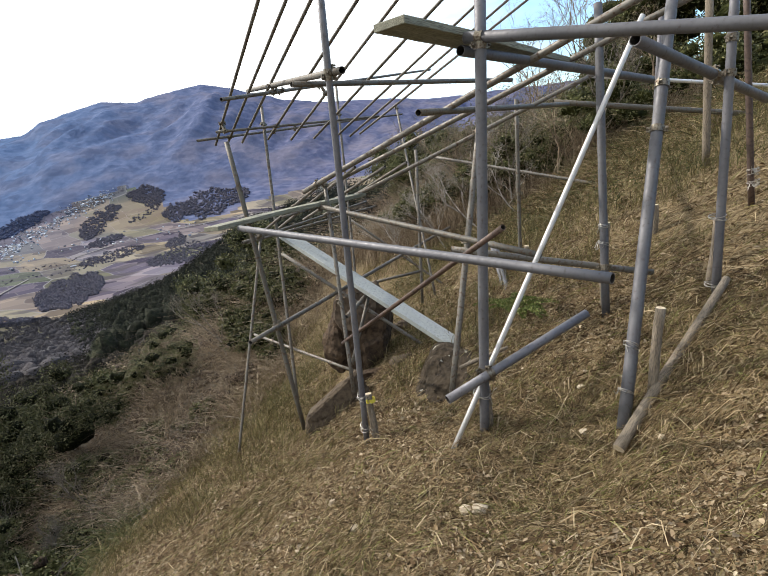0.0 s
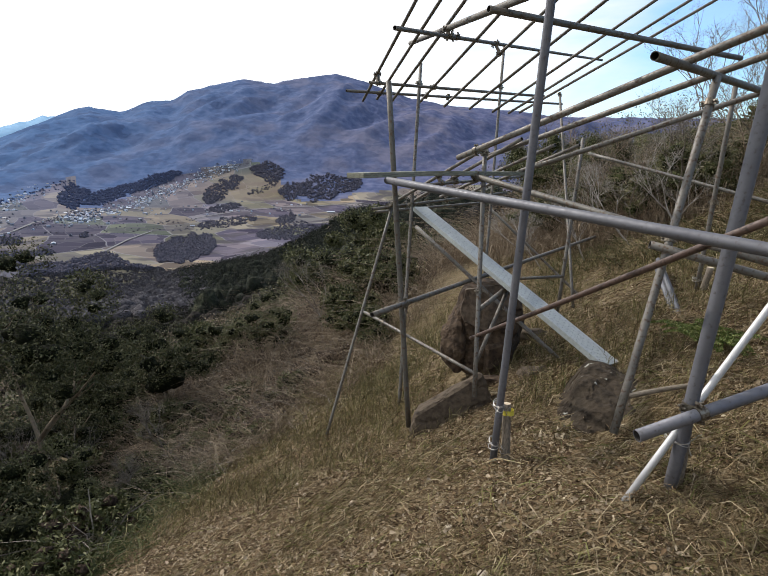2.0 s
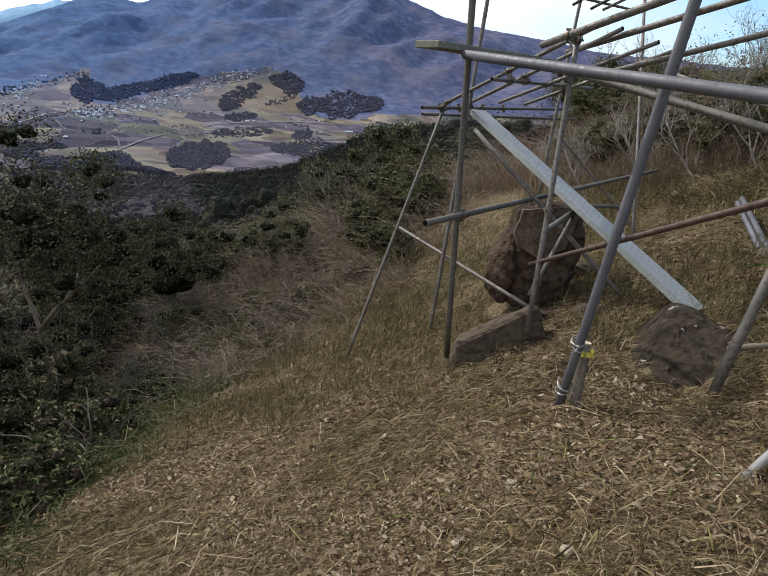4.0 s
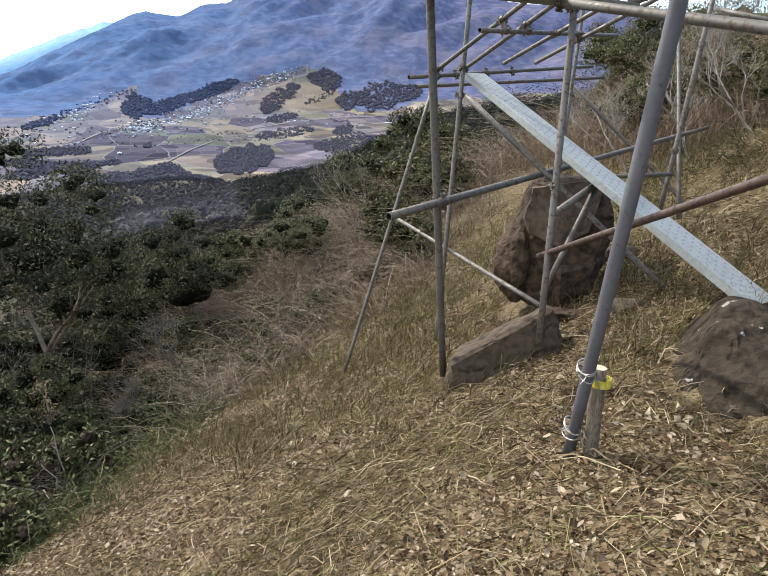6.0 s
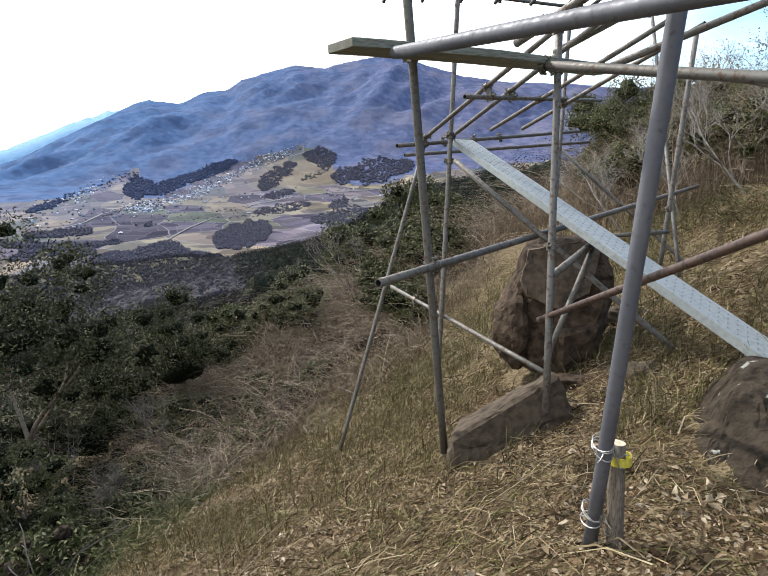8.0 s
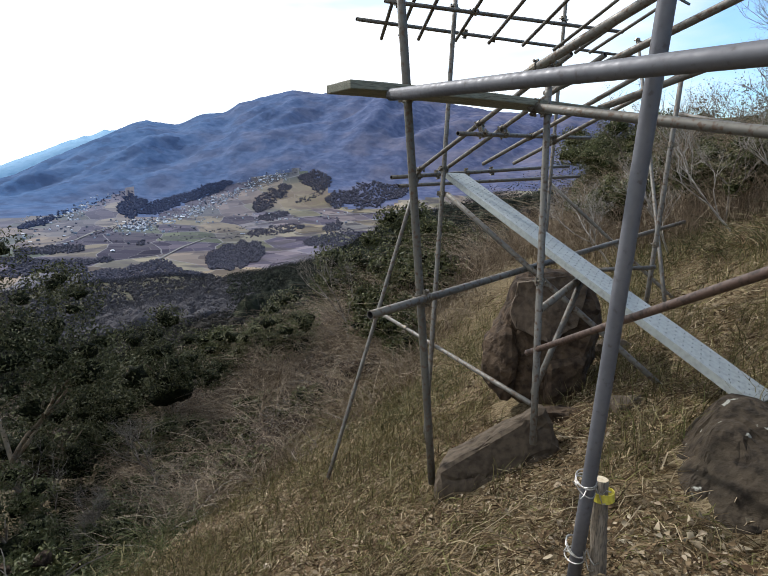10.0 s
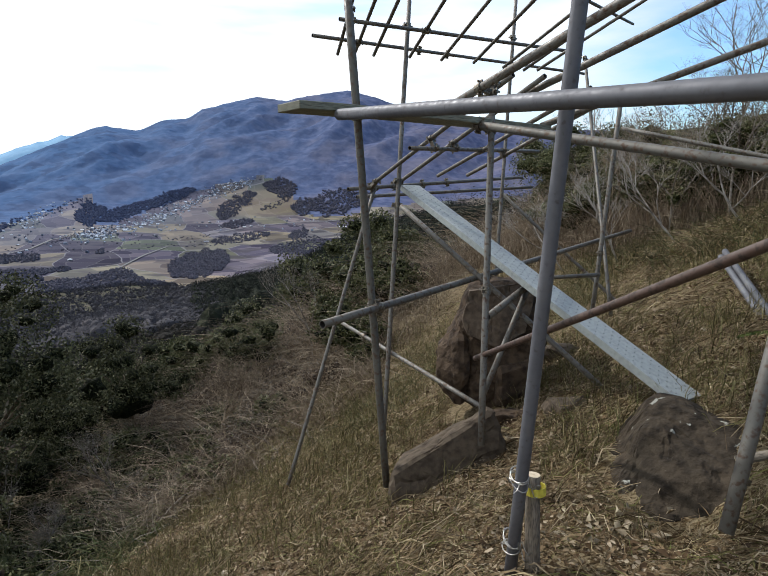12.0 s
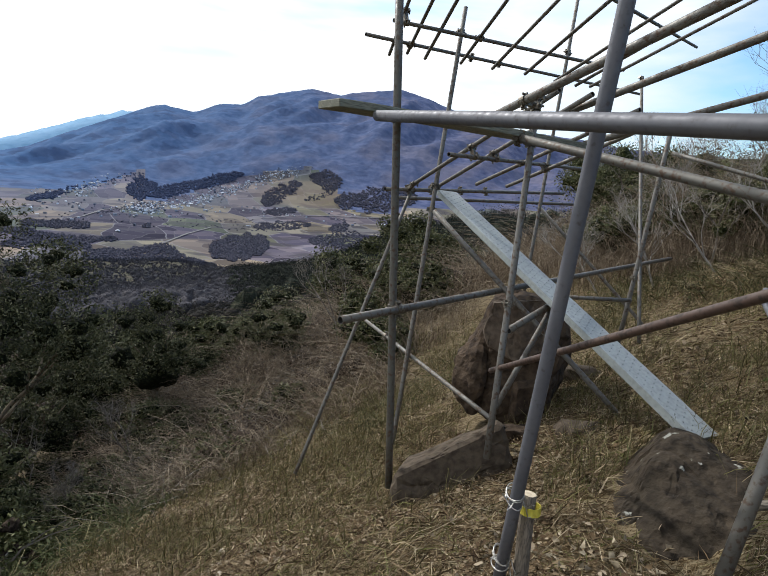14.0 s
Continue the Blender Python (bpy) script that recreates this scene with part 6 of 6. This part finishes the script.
straw_field("fine_straw", 112000, (-3.6, 3.2, -1.3, 4.6), 31, (0.03, 0.14), 0.045, 0.0036, "mown dry grass straw lying on the slope", patch=0.8)
straw_field("long_straw", 12500, (-3.6, 4.2, -1.4, 6.4), 32, (0.12, 0.36), 0.075, 0.0042, "long bent stalks of dry grass")
straw_field("outer_straw", 36000, (-3.7, 7.6, -2.0, 9.0), 33, (0.06, 0.22), 0.06, 0.0055, "dry yellow grass on the wider slope")
straw_field("standing_grass", 25000, (-2.4, 7.4, 2.4, 9.0), 34, (0.10, 0.34), 0.0, 0.0045, "standing dry grass blades", 0.20, OLIVE_STRAW, 0.8)
straw_field("stubble", 16500, (-3.6, 3.4, -1.2, 4.8), 35, (0.05, 0.16), 0.0, 0.0034, "short stubble of cut grass", 0.08, OLIVE_STRAW, 1.0)


def leaf_litter(name, n, box, seed, size, label):
    pos, rng = scatter(n, box, seed, -1.0)
    c = np.array([(x, y, height(x, y) + 0.010 + 0.03 * rng.uniform() ** 2) for x, y in pos])
    k = len(c)
    a = rng.uniform(0, 2 * np.pi, k)
    ln = size * rng.uniform(0.5, 1.35, k)
    wd = ln * rng.uniform(0.4, 0.62, k)
    tilt = rng.normal(size=(k, 2)) * 0.38
    d = np.stack([np.cos(a), np.sin(a), tilt[:, 0]], 1)
    s = np.stack([-np.sin(a), np.cos(a), tilt[:, 1]], 1)
    curl = rng.uniform(0.1, 0.5, k)[:, None] * wd[:, None]
    upv = np.array([0, 0, 1.0])
    L, Wd = ln[:, None], wd[:, None]
    rows = [c - d * L * 0.5, c - d * L * 0.15 + s * Wd * 0.5 + upv * curl, c + d * L * 0.22 + s * Wd * 0.36 + upv * curl * 0.8, c + d * L * 0.5 + upv * curl * 0.4,
            c + d * L * 0.22 - s * Wd * 0.36 + upv * curl * 0.8, c - d * L * 0.15 - s * Wd * 0.5 + upv * curl]
    v = np.stack(rows, 1).reshape(-1, 3)
    i = np.arange(k) * 6
    f = np.stack([np.stack([i, i + 1, i + 2, i + 3], 1), np.stack([i, i + 3, i + 4, i + 5], 1)], 1).reshape(-1, 4)
    me = bpy.data.meshes.new(name)
    me.vertices.add(len(v))
    me.vertices.foreach_set("co", v.ravel())
    me.loops.add(len(f) * 4)
    me.loops.foreach_set("vertex_index", f.ravel())
    me.polygons.add(len(f))
    me.polygons.foreach_set("loop_start", np.arange(len(f)) * 4)
    me.update(calc_edges=True)
    me.materials.append(DEAD_LEAF)
    return tagged(new(name, me), label, "leaves", kind="stuff")


leaf_litter("dead_leaves", 17500, (-3.5, 2.6, -1.3, 4.0), 41, 0.022, "curled brown dead leaves among the straw")
pale = [(0.83 + 0.16 * random.Random(k).gauss(0, 1), 1.92 + 0.07 * random.Random(k + 99).gauss(0, 1)) for k in range(46)]
pale_rng = np.random.default_rng(8)
pale_pts = np.array([(x, y, height(x, y) + 0.015 + 0.02 * pale_rng.uniform()) for x, y in pale])
tagged(new("pale_leaves", cards("pale_leaves", pale_pts, pale_rng.uniform(0.03, 0.055, 46), pale_rng.uniform(0.02, 0.034, 46), PALE_LEAF, 3, 0.0, 0.4)), "heap of pale curled dry leaves below the rock", "leaves", kind="stuff")
leaf_litter("leaf_crumbs", 35000, (-3.5, 3.0, -1.3, 4.4), 43, 0.018, "small crumbs of dead leaves and straw")
leaf_litter("pale_shreds", 4200, (-3.5, 2.8, -1.3, 4.2), 44, 0.017, "pale grey shreds of straw and leaf on the litter").data.materials[0] = PALE_LEAF
leaf_litter("outer_dead_leaves", 13000, (-3.5, 4.5, -1.6, 7.0), 42, 0.034, "scattered brown dead leaves on the slope")


# ---------------------------------------------------------------- far woods and village
def woods(name, n, az, rr, seed, mat, leaf_mat, label, crown, per=60, squash=1.1, keep=None, sub=2, leaf=0.0030):
    """A wood: crowns of leaf and twig sprays round dark inner masses; far trees show as larger sprays."""
    rng = np.random.default_rng(seed)
    pts, ln, cc, rad = [], [], [], []
    for _ in range(n):
        a = radians(rng.uniform(*az))
        r = math.exp(rng.uniform(math.log(rr[0]), math.log(rr[1])))
        x, y = r * math.sin(a), r * math.cos(a)
        if keep and not keep(math.degrees(a), r, rng):
            continue
        R = crown * rng.uniform(0.5, 1.35)
        z = height(x, y) + R * squash * 0.45
        cc.append((x, y, z))
        rad.append(R * 0.45)
        q = rng.normal(size=(per, 3))
        q /= np.linalg.norm(q, axis=1)[:, None]
        q[:, 2] = np.abs(q[:, 2]) * squash
        bulge = 1 + 0.22 * np.sin(q[:, 0] * 5 + seed) * np.cos(q[:, 1] * 4 + r)
        pts.append(q * (R * bulge * rng.uniform(0.72, 1.15, per))[:, None] + np.array([x, y, z]))
        ln.append(np.full(per, leaf * r) * rng.uniform(0.5, 1.5, per))
    pts, ln = np.concatenate(pts), np.concatenate(ln)
    me = joined(name, lumps(name, cc, rad, mat, seed, squash, sub, 0.16), cards(name, pts, ln, ln * 0.6, leaf_mat, seed, 0.0, 0.3))
    return tagged(new(name, me), label, "woods", kind="stuff")


def patchy(a, r, rng):
    return noise.noise((a * 0.16, math.log(r) * 2.2, 7.0)) > -0.12


def off_grass(a, r, rng):
    return not on_grass(r * math.sin(radians(a)) + 0.45, r * math.cos(radians(a)))


woods("hollow_shrubs", 560, (-44, 6), (12, 45), 51, CANOPY_SCRUB, TWIG, "brown leafless scrub in the hollow below", 0.75, 115, 0.8)
woods("hollow_evergreens", 240, (-46, 8), (15, 60), 52, CANOPY_DARK, EVERGREEN, "dark evergreen scrub in the hollow below", 0.85, 180, 0.9, patchy)
woods("hollow_green_shrubs", 80, (-40, 4), (14, 60), 59, CANOPY_GREEN, LIGHT_GREEN, "yellow-green scrub in the hollow below", 0.8, 170, 0.8)
woods("near_scrub", 300, (-34, -3), (5.2, 13), 65, BROWN_CORE, PALE_TWIG, "tangled brown scrub among the brambles", 0.32, 120, 0.8, off_grass, leaf=0.0036)
woods("crest_evergreens", 230, (14.5, 50), (17, 38), 63, CANOPY_GREEN, OLIVE, "olive-green evergreens on the hill crest", 1.5, 240, 1.0)
woods("crest_bare_scrub", 160, (15, 50), (14, 34), 64, CANOPY_SCRUB, TWIG, "leafless brown scrub on the hill crest", 1.2, 200, 0.9)
woods("slope_wood", 560, (-46, 14), (42, 80), 53, CANOPY_BROWN, WOODS, "mixed brown wood on the lower slope", 1.5, 85, 1.0, leaf=0.0023)
woods("slope_pines", 480, (-21, 12), (50, 170), 54, CANOPY_DARK, DARK_WOODS, "dark conifers on the near spur", 1.9, 90, 1.5, leaf=0.0023)
woods("spur_pines", 2000, (-21.5, 12), (130, 600), 60, CANOPY_DARK, DARK_WOODS, "dark conifers on the far spur", 2.4, 30, 1.4, None, 1, 0.0020)
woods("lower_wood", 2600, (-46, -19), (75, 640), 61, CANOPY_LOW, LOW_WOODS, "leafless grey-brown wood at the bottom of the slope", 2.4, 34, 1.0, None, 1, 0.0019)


RAY_R = np.arange(640, 3300, 22.0)
RAY_AZ = np.arange(-44, 6.1, 0.5)
RAY_EL = np.array([[math.degrees(math.atan2(height(r * math.sin(radians(a)), r * math.cos(radians(a))) - EYE_Z, r)) for r in RAY_R] for a in RAY_AZ])


def ground_ray(az, el):
    """The place at which a sight line from the eye at that azimuth and elevation meets the land beyond the near hill."""
    k = min(len(RAY_AZ) - 2, max(0, int((az - RAY_AZ[0]) / 0.5)))
    u = (az - RAY_AZ[k]) / 0.5
    row = RAY_EL[k] * (1 - u) + RAY_EL[k + 1] * u
    up = np.nonzero(row >= el)[0]
    if not len(up):
        return None
    i = int(up[0])
    r = RAY_R[i]
    if i:
        r -= 22.0 * (row[i] - el) / max(1e-6, row[i] - row[i - 1])
    x, y = r * math.sin(radians(az)), r * math.cos(radians(az))
    return x, y, height(x, y)


def grove(name, n, p, q, half, seed, label, crown, mat, leaf_mat, per=8, squash=0.8, sparse=False):
    """Woods that cover a long patch of the valley or the mountain foot, from p to q, each an azimuth and an elevation."""
    rng = np.random.default_rng(seed)
    pts, ln, cc, rad = [], [], [], []
    crown *= 0.62
    for _ in range(int(n * (1.3 if sparse else 2.2))):
        t = rng.uniform(-0.14, 1.14)
        wide = half * 1.1 * math.sqrt(max(0.04, 1 - ((t - 0.5) / 0.65) ** 2)) * (0.85 + 0.6 * noise.noise((t * 5, seed, 0.5)))
        hit = ground_ray(p[0] + (q[0] - p[0]) * t + rng.normal() * 0.12, p[1] + (q[1] - p[1]) * t + rng.uniform(-1, 1) * wide)
        if not hit:
            continue
        R = crown * rng.uniform(0.6, 1.35)
        v = rng.normal(size=(per, 3))
        v /= np.linalg.norm(v, axis=1)[:, None]
        v[:, 2] = np.abs(v[:, 2]) * squash
        c = np.array(hit) + np.array([0, 0, R * 0.4])
        cc.append(c)
        rad.append(R * 0.72)
        pts.append(v * R * rng.uniform(0.6, 1.2, per)[:, None] + c)
        ln.append(R * 0.52 * rng.uniform(0.5, 1.4, per))
    pts, ln = np.concatenate(pts), np.concatenate(ln)
    me = joined(name, lumps(name, cc, rad, mat, seed, squash, 1, 0.16), cards(name, pts, ln, ln * 0.6, leaf_mat, seed, 0.0, 0.3))
    return tagged(new(name, me), label, "woods", kind="stuff")


for i, (n, p, q, half, crown, far, lab) in enumerate((
    (260, (-30.8, -2.3), (-29.0, -1.8), 0.95, 9, 1, "wooded knob above the village"), (420, (-28.3, -2.4), (-21.7, -0.2), 0.62, 9, 1, "dark wooded spur above the village"),
    (300, (-18.3, -2.2), (-15.4, -0.5), 0.75, 7.5, 0, "wooded mound between fields"), (130, (-17.9, -3.4), (-15.7, -3.0), 0.38, 6, 0, "small wood by the fields"),
    (170, (-18.7, -4.9), (-14.4, -4.4), 0.48, 5, 0, "belt of trees in the valley"), (14, (-29.5, -5.6), (-29.1, -5.6), 0.30, 5, 0, "clump of trees in a field"),
    (900, (-22.8, -7.5), (-18.6, -6.8), 1.35, 5, 0, "brown wood on a knoll in the valley"), (1200, (-33.2, -8.7), (-24.4, -9.5), 1.45, 4.5, 0, "leafless wood at the foot of the hill"),
    (260, (-39.0, -5.8), (-34.9, -5.8), 0.5, 5, 0, "copse at the edge of the fields"), (420, (-10.4, -1.6), (-4.0, -0.8), 1.2, 9, 0, "wooded foothill of the mountain"),
    (220, (-13.6, 0.5), (-11.4, 0.2), 0.8, 9, 0, "woods at the upper edge of the fields"), (90, (-11.5, -4.6), (-10.1, -4.2), 0.62, 5, 0, "round clump of trees by the road"),
    (90, (-38.7, -3.7), (-36.8, -3.1), 0.3, 8, 1, "trees at the mountain foot"), (60, (-14.2, -1.8), (-11.7, -0.8), 0.3, 6, 0, "trees along a field bank"),
    (320, (-40.5, -6.5), (-35.0, -7.6), 0.7, 5, 0, "leafless trees on the valley side"), (520, (-12.5, -5.9), (-4.0, -5.2), 0.8, 4.5, 0, "dark trees behind the spur"),
    (130, (-38.0, -4.6), (-19.5, -4.9), 0.9, 3.5, 0, "scattered field trees"), (320, (-31.0, -3.9), (-15.8, 0.8), 0.6, 3.4, 0, "trees between the village houses"),
    (60, (-36.0, -2.7), (-30.5, -0.9), 0.4, 7, 1, "trees along the mountain foot"), (200, (-40.0, -7.6), (-33.0, -7.0), 0.5, 4.5, 0, "trees below the fields"),
)):
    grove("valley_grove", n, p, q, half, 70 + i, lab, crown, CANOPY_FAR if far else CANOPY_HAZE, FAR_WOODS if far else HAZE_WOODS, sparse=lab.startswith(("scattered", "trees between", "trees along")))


def valley_road(points, width):
    ps = []
    for (a0, e0), (a1, e1) in zip(points, points[1:]):
        for k in range(12):
            hit = ground_ray(a0 + (a1 - a0) * k / 12, e0 + (e1 - e0) * k / 12)
            if hit:
                ps.append(Vector(hit))
    verts, faces = [], []
    for k, p in enumerate(ps):
        d = ps[min(k + 1, len(ps) - 1)] - ps[max(k - 1, 0)]
        side = Vector((-d.y, d.x, 0)).normalized() * width / 2
        for v in (p + side, p - side):
            verts.append((v.x, v.y, height(v.x, v.y) + 1.6))
        if k:
            o = 2 * k
            faces.append((o - 2, o - 1, o + 1, o))
    tagged(new("valley_road", mesh("valley_road", verts, faces, ROAD)), "pale road on a bank across the valley", "road", kind="structure")


valley_road(((-28.0, -7.2), (-25.7, -6.1), (-23.4, -5.3)), 4)
valley_road(((-19.6, -4.2), (-15.7, -3.6), (-11.2, -3.2), (-7.7, -3.1), (-3.6, -2.7)), 9)
valley_road(((-36.3, -5.3), (-34.8, -5.0), (-33.2, -4.3), (-31.1, -3.9)), 5)


def house(w, d, h, seed):
    """A farmhouse: walls and a tiled gable roof with eaves."""
    e = thing("farmhouse", "small pale farmhouse with a grey roof in the valley", "house", "village houses")
    bm = bmesh.new()
    box_bm(bm, w, d, h, (0, 0, h / 2))
    part("wall", to_mesh("wall", bm, PLASTER), e)
    o, rh = 0.7, h * 0.55
    v = [(-w / 2 - o, -d / 2 - o, h - 0.2), (w / 2 + o, -d / 2 - o, h - 0.2), (w / 2 + o, d / 2 + o, h - 0.2), (-w / 2 - o, d / 2 + o, h - 0.2), (-w / 2 - o, 0, h + rh), (w / 2 + o, 0, h + rh)]
    part("roof", mesh("roof", v, [(0, 1, 5, 4), (2, 3, 4, 5), (0, 4, 3), (1, 2, 5), (3, 2, 1, 0)], ROOFS), e)
    return e


kinds = [house(7.5, 6.0, 4.0, 1), house(9.5, 6.5, 4.8, 2), house(6.2, 5.0, 3.6, 3)]
rnd = random.Random(12)
VILLAGE = ((-30.7, -4.0), (-29.0, -3.8), (-25.5, -3.1), (-22.3, -1.7), (-18.9, -0.2), (-15.5, 1.0))
LEFT = ((-38.7, -3.2), (-35.0, -3.0), (-34.1, -2.1), (-31.7, -1.2))
spots = [ground_ray(*p) for p in ((-25.5, -3.2), (-19.5, -3.1), (-19.9, -5.0), (-31.9, -6.2), (-6.2, -3.7))]
while len(spots) < 298:
    k = rnd.random()
    line = VILLAGE if k < 0.76 else LEFT if k < 0.88 else ((-39, -4.6), (-31, -4.4), (-19, -3.4), (-8, -3.3))
    t = rnd.random() * (len(line) - 1)
    j = int(t)
    u = t - j
    az = line[j][0] * (1 - u) + line[j + 1][0] * u + rnd.gauss(0, 0.25)
    el = line[j][1] * (1 - u) + line[j + 1][1] * u + rnd.gauss(0, 0.30 if k < 0.70 else 0.2 if k < 0.86 else 0.35)
    hit = ground_ray(az, el)
    if hit:
        spots.append(hit)
for i, (x, y, z) in enumerate(spots):
    m = pose(x, y, z - 0.4, 0, 0, rnd.choice((20, 110, 25, 115, 15)) + rnd.uniform(-8, 8)) @ Matrix.Diagonal((0.62, 0.62, 0.62, 1))
    if i < 5:
        m = m @ Matrix.Diagonal((2.4, 1.6, 1.2, 1))
    if i < 3:
        kinds[i].matrix_world = m
    else:
        copy_thing(kinds[i % 3], m)


def far_roofs(n, seed):
    """The rest of the village: hundreds of small gabled houses, too far off to tell apart."""
    rnd = random.Random(seed)
    verts, faces = [], []
    while len(verts) < n * 10:
        k = rnd.random()
        line = VILLAGE if k < 0.72 else LEFT if k < 0.88 else ((-39, -4.4), (-31, -4.3), (-19, -3.4), (-8, -3.0))
        t = rnd.random() * (len(line) - 1)
        j, u = int(t), t - int(t)
        hit = ground_ray(line[j][0] * (1 - u) + line[j + 1][0] * u + rnd.gauss(0, 0.45), line[j][1] * (1 - u) + line[j + 1][1] * u + rnd.gauss(0, 0.26 if k < 0.88 else 0.45))
        if not hit:
            continue
        m = pose(hit[0], hit[1], hit[2] - 0.3, 0, 0, rnd.choice((20, 110)) + rnd.uniform(-12, 12))
        w, d, h = rnd.uniform(1.8, 3.6), rnd.uniform(1.6, 2.4), rnd.uniform(2.0, 3.6)
        b = len(verts)
        for x, y, z in ((-w, -d, 0), (w, -d, 0), (w, d, 0), (-w, d, 0), (-w, -d, h), (w, -d, h), (w, d, h), (-w, d, h), (-w, 0, h * 1.5), (w, 0, h * 1.5)):
            verts.append(m @ Vector((x, y, z)))
        faces += [tuple(b + i for i in f) for f in ((0, 1, 5, 4), (1, 2, 6, 9, 5), (2, 3, 7, 6), (3, 0, 4, 8, 7), (4, 5, 9, 8), (6, 7, 8, 9))]
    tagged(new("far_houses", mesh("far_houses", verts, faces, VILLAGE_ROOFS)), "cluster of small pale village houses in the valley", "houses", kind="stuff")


far_roofs(620, 14)
